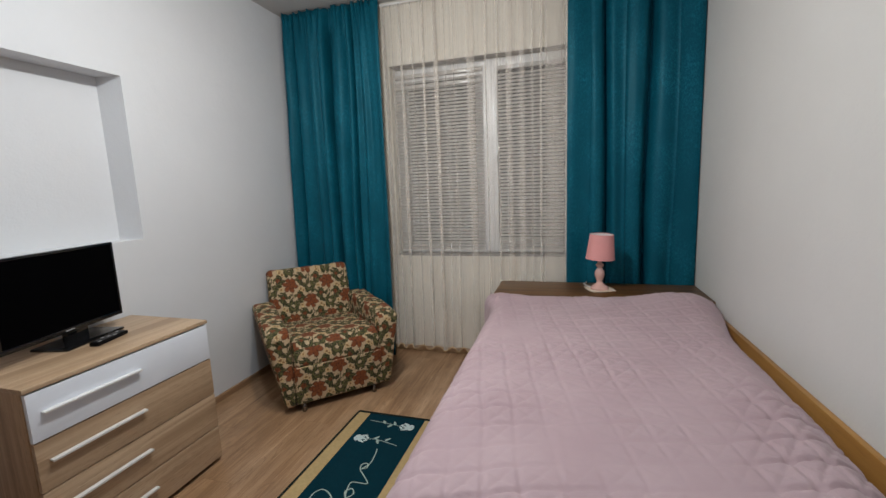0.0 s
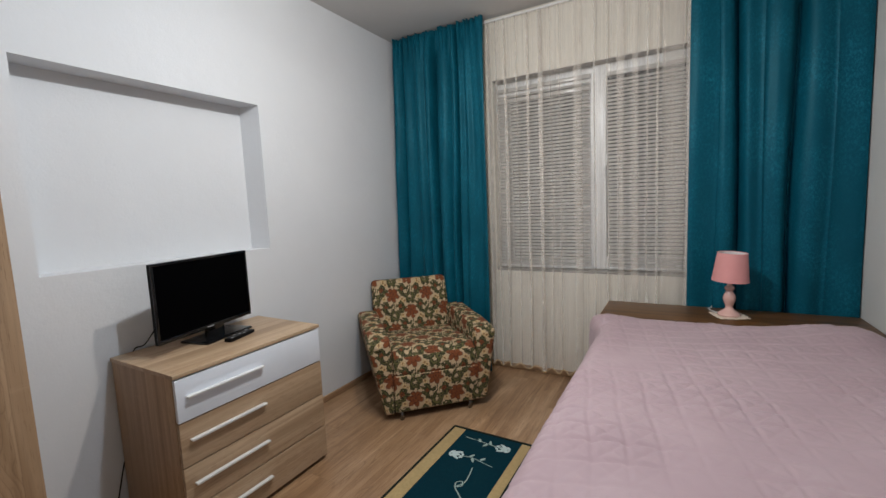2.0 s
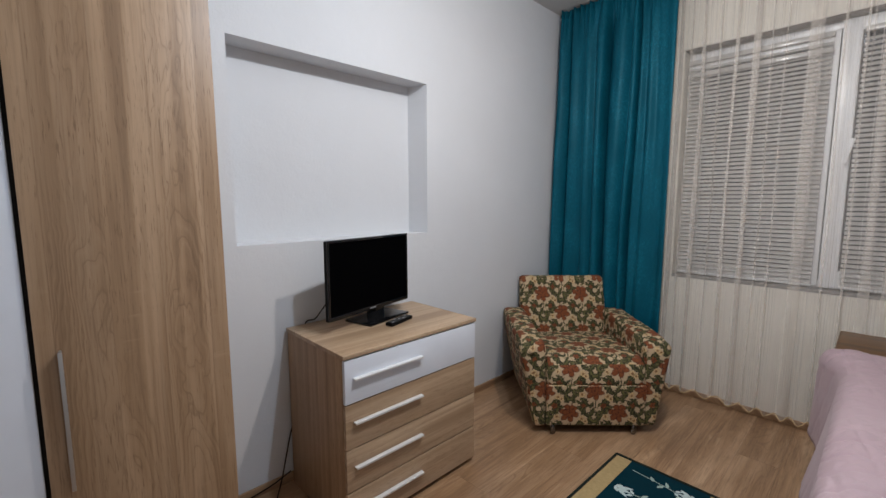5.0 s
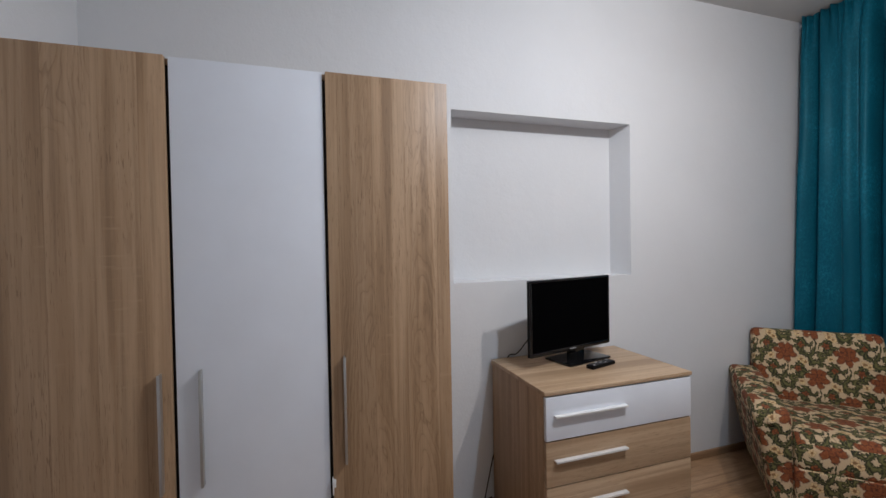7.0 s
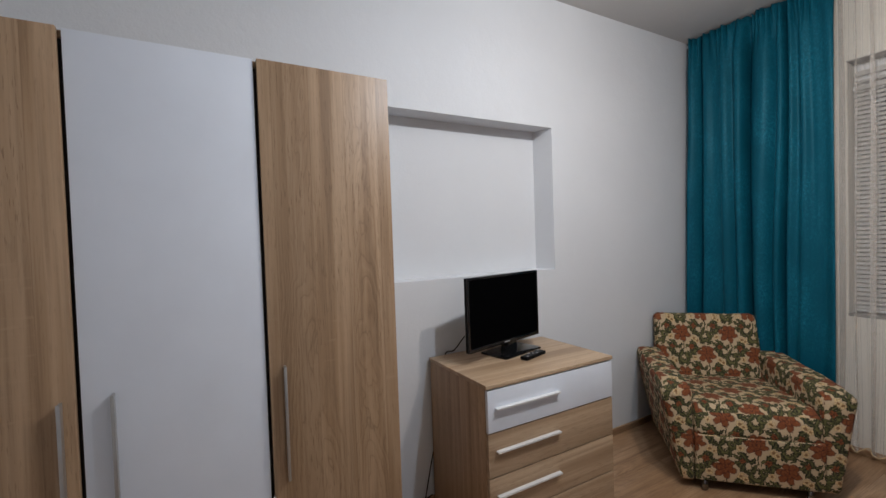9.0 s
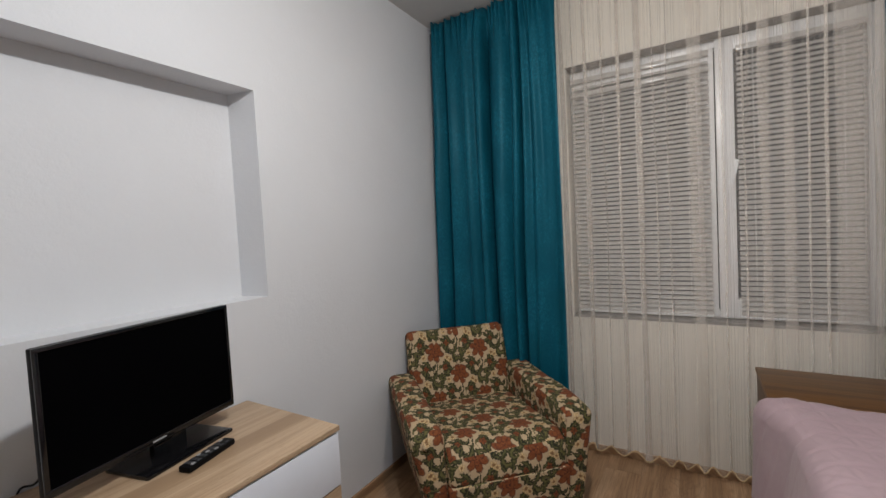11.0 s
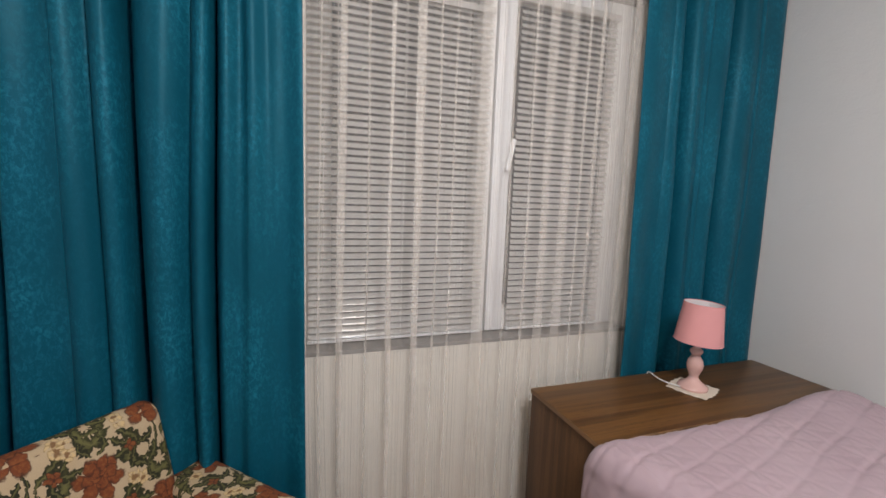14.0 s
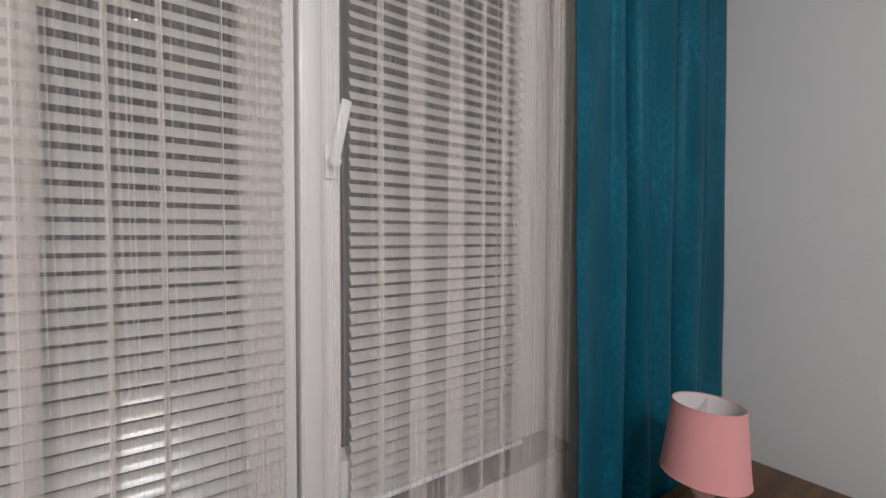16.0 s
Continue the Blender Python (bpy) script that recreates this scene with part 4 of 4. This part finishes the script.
part("side_panel", box(KX0 + 0.004, KX0 + 0.022, KY0 + 0.006, KY1 - 0.002, 0.0, KT - 0.0205, 0.001), WALNUT_Y, cabinet)
part("side_panel", box(KX1 - 0.022, KX1 - 0.004, KY0 + 0.006, KY1 - 0.002, 0.0, KT - 0.0205, 0.001), WALNUT_Y, cabinet)
part("front_panel", box(KX0 + 0.0225, KX1 - 0.0225, KY0 + 0.010, KY0 + 0.028, 0.0, KT - 0.0205, 0.001), WALNUT, cabinet)
part("back_panel", box(KX0 + 0.0225, KX1 - 0.0225, KY1 - 0.012, KY1 - 0.004, 0.0, KT - 0.0205), WALNUT_Y, cabinet)
part("edge_strip", box(KX0 - 0.0024, KX0 - 0.0004, KY0 + 0.001, KY1 - 0.001, KT - 0.0190, KT - 0.001, 0.0006), EDGE, cabinet, "worn pale edge banding")
part("edge_strip", box(KX0 + 0.0005, KX1 - 0.0005, KY0 - 0.003, KY0 - 0.0004, KT - 0.0195, KT - 0.001, 0.0006), EDGE, cabinet, "worn pale edge banding")

LX, LY = 0.962, 3.678
doily = bmesh.new()
ring = []
for k in range(96):
    a = 2 * math.pi * k / 96
    sq = 0.090 / max(abs(math.cos(a - 0.35)), abs(math.sin(a - 0.35))) ** 0.72
    r = sq * (1 + 0.035 * math.cos(16 * a))
    ring.append((r * math.cos(a), r * math.sin(a)))
lo = [doily.verts.new((LX + x, LY + y, KT + 0.0006)) for x, y in ring]
hi = [doily.verts.new((LX + 0.99 * x, LY + 0.99 * y, KT + 0.0028)) for x, y in ring]
ins = [doily.verts.new((LX + 0.80 * x, LY + 0.80 * y, KT + 0.0020)) for x, y in ring]
for k in range(96):
    j = (k + 1) % 96
    doily.faces.new((lo[k], lo[j], hi[j], hi[k]))
    doily.faces.new((hi[k], hi[j], ins[j], ins[k]))
doily.faces.new(ins)
doily.faces.new(list(reversed(lo)))
single("lace_doily", doily, LACE, "small ivory lace doily under the lamp", "doily")

lamp = thing("table_lamp", (LX, LY, KT), "pink ceramic table lamp with a pink cloth shade, switched off", "lamp")
LB = KT + 0.003
part("base", lathe([(0.001, 0), (0.060, 0.0), (0.062, 0.008), (0.058, 0.016), (0.042, 0.026), (0.028, 0.037), (0.020, 0.050), (0.019, 0.060), (0.025, 0.074), (0.032, 0.093), (0.034, 0.110), (0.030, 0.130), (0.021, 0.145), (0.017, 0.154), (0.022, 0.162), (0.027, 0.171), (0.025, 0.180), (0.015, 0.188), (0.012, 0.200), (0.001, 0.201)], (LX, LY, LB), 48), PINK_CERAMIC, lamp, "turned glossy pink ceramic base")
sz0, sz1, sr0, sr1 = 0.219, 0.392, 0.098, 0.079
tilt = Matrix.Translation((LX, LY, LB + 0.2)) @ Matrix.Rotation(radians(3), 4, Vector((0.3, 1, 0))) @ Matrix.Translation((-LX, -LY, -LB - 0.2))


def open_cone(r0, r1, z0, z1, thick):
    own = bmesh.new()
    seg, rings = 64, []
    for r, z in ((r0, z0), (r1, z1), (r1 - thick, z1), (r0 - thick, z0)):
        rings.append([own.verts.new((LX + r * math.cos(2 * math.pi * i / seg), LY + r * math.sin(2 * math.pi * i / seg), LB + z)) for i in range(seg)])
    for k in range(4):
        a, b = rings[k], rings[(k + 1) % 4]
        for i in range(seg):
            own.faces.new((a[i], a[(i + 1) % seg], b[(i + 1) % seg], b[i]))
    own.transform(tilt)
    return own


shade = part("shade", open_cone(sr0, sr1, sz0, sz1, 0.0016), PINK_SHADE, lamp, "tapered pink cloth shade")
part("lining", open_cone(sr0 - 0.0019, sr1 - 0.0019, sz0 + 0.001, sz1 - 0.001, 0.0008), SHADE_LINING, shade, "white inner lining")
for z, r in ((sz0, sr0), (sz1, sr1)):
    circle = [Vector((LX + r * math.cos(a), LY + r * math.sin(a), LB + z)) for a in (2 * math.pi * i / 64 for i in range(65))]
    bm = tube(circle, 0.0016, 6)
    bm.transform(tilt)
    part("trim_ring", bm, PINK_SHADE, shade)
bm = tube([Vector((LX, LY, LB + 0.198)), Vector((LX, LY, LB + 0.360))], 0.0045, 8)
for a in (0.4, 0.4 + 2.094, 0.4 + 4.189):
    tube([Vector((LX, LY, LB + 0.360)), Vector((LX + 0.077 * math.cos(a), LY + 0.077 * math.sin(a), LB + 0.383))], 0.0018, 6, bm)
bm.transform(tilt)
part("shade_carrier", bm, CORD, lamp, "white wire shade carrier")
cord = smooth_line([(LX - 0.055, LY + 0.012, LB + 0.006), (LX - 0.085, LY + 0.040, LB + 0.010), (LX - 0.105, LY + 0.085, LB + 0.014), (LX - 0.090, LY + 0.125, LB + 0.010), (LX - 0.080, LY + 0.182, LB + 0.003), (LX - 0.080, LY + 0.191, LB - 0.10)], 8)
part("cord", tube(cord, 0.0028, 8), CORD, lamp, "white power cord")


# ---- bed ----
BX0, BY0, BY1, BT = 0.290, 1.400, 3.428, 0.702
bed = thing("bed", (0.95, 2.43, 0), "wooden single bed with an orange beech side board against the wall", "bed")
part("side_board", box(1.598, 1.622, BY0, BY1, 0.22, 0.640, 0.004), BEECH, bed, "orange beech side board")
part("side_board", box(0.315, 0.337, BY0 + 0.05, BY1, 0.16, 0.33, 0.004), BEECH, bed)
part("bed_base", box(0.338, 1.597, BY0 + 0.05, BY1, 0.20, 0.30, 0.004), BEECH, bed)
for x in (0.36, 1.58):
    for y in (BY0 + 0.10, BY1 - 0.06):
        part("leg", box(x - 0.025, x + 0.025, y - 0.025, y + 0.025, 0.0, 0.20, 0.003), BEECH, bed)
single("mattress", box(0.325, 1.46, BY0 + 0.06, BY1 - 0.01, 0.301, 0.630, 0.04, segments=3), MATTRESS, "cream mattress hidden under the quilt", "mattress")


def quilt():
    def right_edge(y):
        k = min(1.0, max(0.0, (y - 2.85) / 0.45))
        return 1.506 + 0.050 * (y - 1.7) / 1.7 + 0.045 * k * k * (3 - 2 * k)

    grid = []
    ys, xs = [], []
    step = 0.0075
    # runs over the bed: (place 0..1, drop)
    n = int((BY1 - BY0) / step)
    across = [(0.0, -(1 - k / 26) * 0.40) for k in range(26)] + [(k / 180, 0.0) for k in range(181)] + [(1.0, -(k + 1) / 14 * 0.20) for k in range(14)]
    length = [(0.0, -(1 - k / 20) * 0.40) for k in range(20)] + [(k / n, 0.0) for k in range(n + 1)]
    for fy, dy in length:
        line = []
        for fx, dx in across:
            y = BY0 + (BY1 - BY0) * fy
            xr = right_edge(y)
            k = min(1.0, max(0.0, (y - 3.10) / 0.30))
            left = BX0 - 0.088 * k * k * (3 - 2 * k)
            x = left + (xr - left) * fx
            round_l = 0.030 * max(0, 1 - (x - left) / 0.07) ** 2
            round_r = 0.060 * max(0, 1 - (xr - x) / 0.14) ** 2
            round_n = 0.040 * max(0, 1 - (y - BY0) / 0.10) ** 2
            round_f = 0.022 * max(0, 1 - (BY1 - y) / 0.06) ** 2
            z = BT + dx + dy - round_l - round_r - round_n - round_f
            sx, sy = (x - (dx if fx == 0 else -dx)), y + dy
            wx, wy = sx + 0.012 * noise.noise((sx * 4, sy * 4, 2.0)), sy + 0.012 * noise.noise((sx * 4, sy * 3, 9.0))
            a, b = (wx + 0.20 * wy) / 0.104, (wy - 0.26 * wx) / 0.104
            puff = 1.0
            for stitch, deep in ((a, 1.0), (b, 1.5), ((a + b), 0.6), ((a - b), 0.6)):
                off = abs(stitch - round(stitch)) * 0.104 * (0.707 if deep == 0.6 else 1.0)
                puff -= deep * 0.75 * math.exp(-(off / 0.0068) ** 2)
            puff = max(-0.4, puff) * (0.65 + 0.9 * noise.noise((sx * 3.2, sy * 3.2, 15.0)))
            lift = 0.056 * math.exp(-((x - 1.42) / 0.30) ** 2 - ((y - 3.38) / 0.24) ** 2) + 0.008 * math.exp(-((y - 3.40) / 0.2) ** 2) + (0.0150 * min(1.0, max(0.62, (3.45 - y) / 0.9))) * puff + 0.016 * noise.noise((x * 1.6, y * 1.3, 4.0)) + 0.006 * noise.noise((x * 7, y * 3.5, 1.0)) + 0.009 * noise.noise((x * 11, y * 5, 6.0)) * math.exp(-((y - 3.40) / 0.11) ** 2)
            crease = math.exp(-((x - 0.66 - 0.08 * math.sin(1.4 * y) - 0.02 * noise.noise((y * 5, 0, 0))) / 0.014) ** 2) * 0.006 * max(0, noise.noise((0, y * 2.2, 7.0)) + 0.25)
            crease += math.exp(-((x - 1.08 - 0.06 * y + 0.03 * noise.noise((y * 4, 3, 0))) / 0.016) ** 2) * 0.005 * max(0, noise.noise((0, y * 1.8, 2.0)) + 0.2)
            if dx == 0 and dy == 0:
                z += lift + crease
            elif dx:
                hang = -dx
                x += (-1 if fx == 0 else 0.25) * (0.014 + 0.22 * hang * (0.55 + 0.45 * math.sin(9 * y + 2 * math.sin(3 * y))) * (0.5 + 0.5 * fy) + 0.006 * puff)
            else:
                y -= 0.012 + 0.05 * -dy * (0.5 + 0.5 * math.sin(8 * x))
            line.append((x, y, max(z, 0.12)))
        grid.append(line)
    ob = sheet("quilt", grid, QUILT, thick=0.010)
    return tagged(ob, "dusty pink quilted bedspread, slightly rumpled, covering the bed", "bedspread")


quilt()


# ---- rug ----
RW, RL = 0.545, 1.22
rug = tagged(new("rug"), "dark teal rug with sand borders, white roses and script", "rug")
rug.matrix_basis = pose(-0.594, 2.897, 0, 0, 0, -0.8)
local_part("field", box(0, RW, -RL, 0, 0.0005, 0.009, 0.003), RUG_TEAL, rug)
for x, w in ((0.014, 0.080), (0.474, 0.055)):
    local_part("border", box(x, x + w, -RL + 0.02, -0.018, 0.0088, 0.0102, 0.0005), RUG_SAND, rug, "sand-coloured side stripe")
loop = [Vector((x, y, 0.0085)) for x, y in ((0.006, -0.006), (RW - 0.006, -0.006), (RW - 0.006, -RL + 0.006), (0.006, -RL + 0.006))]
bm = None
for a, b in zip(loop, loop[1:] + loop[:1]):
    bm = tube([a, a.lerp(b, 0.5), b], 0.0085, 8, bm, 0.7)
local_part("binding", bm, RUG_EDGE, rug, "dark corded edge binding")


def petal(bm, x, y, length, width, angle, z=0.0096):
    own = bmesh.new()
    n = 14
    top = []
    for k in range(n):
        a = 2 * math.pi * k / n
        top.append(own.verts.new((length * 0.5 * math.cos(a), width * 0.5 * math.sin(a) * (1 - 0.35 * math.cos(a)), 0)))
    face = own.faces.new(top)
    low = bmesh.ops.extrude_face_region(own, geom=[face])
    for v in low["geom"]:
        if isinstance(v, bmesh.types.BMVert):
            v.co.z -= 0.0014
    return join(bm, own, pose(x, y, z + 0.0006, 0, 0, angle))


def rose(cx, cy, flip, stem_to):
    """A woven blossom of separate petals, its calyx, and a stem with leaves."""
    bm = None
    for dx, dy, ln, w, ang in ((-0.012, 0.000, 0.052, 0.026, 4), (-0.006, 0.024, 0.058, 0.018, 28), (-0.006, -0.024, 0.058, 0.018, -28), (-0.040, 0.017, 0.034, 0.019, 52), (-0.040, -0.017, 0.034, 0.019, -50), (0.022, 0.015, 0.030, 0.014, 140), (0.022, -0.015, 0.030, 0.014, -140), (-0.050, 0.0, 0.020, 0.013, 90), (0.014, 0.0, 0.018, 0.009, 0)):
        bm = petal(bm, cx + flip * dx, cy + dy, ln, w, ang if flip > 0 else 180 - ang)
    flower = local_part("rose", bm, RUG_WHITE, rug, "pale woven rose")
    stem = smooth_line([(cx + flip * 0.034, cy, 0.0096), (cx + flip * 0.09, cy + 0.008, 0.0096), (*stem_to, 0.0096)], 6)
    bm = tube(stem, 0.0026, 6, None, 0.35)
    for t, a, up in ((0.080, 62, 0.020), (0.100, -58, -0.018), (0.150, 50, 0.016)):
        petal(bm, cx + flip * t, cy + 0.006 + up, 0.038, 0.016, a if flip > 0 else 180 - a)
    stem_ob = new("stem", finish(bm, "stem", RUG_SAGE))
    stem_ob.parent = flower


rose(0.378, -0.112, -1, (0.130, -0.090))
rose(0.176, -0.280, 1, (0.400, -0.300))
script = [(0.21, -1.06), (0.30, -1.00), (0.22, -0.80), (0.135, -0.735), (0.098, -0.79), (0.15, -0.90), (0.27, -0.98), (0.335, -0.93), (0.315, -0.84), (0.265, -0.755), (0.245, -0.72), (0.268, -0.695), (0.292, -0.725), (0.268, -0.755), (0.245, -0.70), (0.243, -0.655), (0.29, -0.648), (0.325, -0.640), (0.27, -0.585), (0.243, -0.560), (0.228, -0.520), (0.252, -0.502), (0.268, -0.530), (0.245, -0.548), (0.268, -0.50), (0.262, -0.43), (0.250, -0.375)]
word = tube(smooth_line([(x, y, 0.0096) for x, y in [(p + 0.055, q + 0.02) for p, q in script]], 8), 0.0032, 6, None, 0.3)
local_part("script_word", word, RUG_SAGE, rug, "pale script reading love")


# ---- small fittings ----
lamp_c = thing("ceiling_lamp", (*LAMP, ZC), "two-bulb ceiling lamp with a small round canopy", "ceiling lamp")
part("canopy", lathe([(0.055, 0.0), (0.055, -0.010), (0.040, -0.028), (0.010, -0.036)], (*LAMP, ZC - 0.0005), 32), SILVER, lamp_c)
part("stem", tube([Vector((*LAMP, ZC - 0.03)), Vector((*LAMP, 2.905))], 0.007, 10), SILVER, lamp_c)
for bx, by, bz in (BULB_WARM, BULB_COOL):
    arm = smooth_line([(*LAMP, 2.91), ((bx + LAMP[0]) / 2, (by + LAMP[1]) / 2, bz + 0.150), (bx, by, bz + 0.135), (bx, by, bz + 0.10)], 6)
    arm = part("arm", tube(arm, 0.005, 8), SILVER, lamp_c)
    part("socket_cup", lathe([(0.006, 0.105), (0.020, 0.098), (0.022, 0.065), (0.016, 0.052)], (bx, by, bz), 20), SILVER, arm)

socket = thing("wall_socket", (-0.938, YB, 1.64), "ivory plastic wall socket on the white wall", "socket")
part("plate", box(-0.978, -0.898, YB + 0.0005, YB + 0.012, 1.600, 1.680, 0.004), SOCKET, socket)
bm = lathe([(0.021, 0.0), (0.021, 0.004), (0.024, 0.007), (0.027, 0.004), (0.027, 0.0)], (0, 0, 0), 28)
bm.transform(pose(-0.938, YB + 0.0115, 1.640, -90, 0, 0))
part("rim", bm, SOCKET, socket)
for x in (-0.9475, -0.9285):
    bm = lathe([(0.003, 0.0), (0.003, 0.001)], (0, 0, 0), 12)
    bm.transform(pose(x, YB + 0.0165, 1.640, -90, 0, 0))
    part("pin_hole", bm, DARK_HOLE, socket)


# ---- floor boards ----
bw, bl = 0.1935, 1.285
x = XL
row = 0
while x < XR:
    w = min(bw, XR - x)
    y = YB - [0.35, 0.98, 0.62, 0.12, 0.80][row % 5]
    while y < YW:
        a, b = max(y, YB), min(y + bl, YW)
        if b - a > 0.02:
            board = new("board", finish(box(x + 0.0004, x + w - 0.0004, a + 0.0004, b - 0.0004, -0.0085, 0.0), "board", FLOOR))
            board.parent = floor
        y += bl
    x += bw
    row += 1
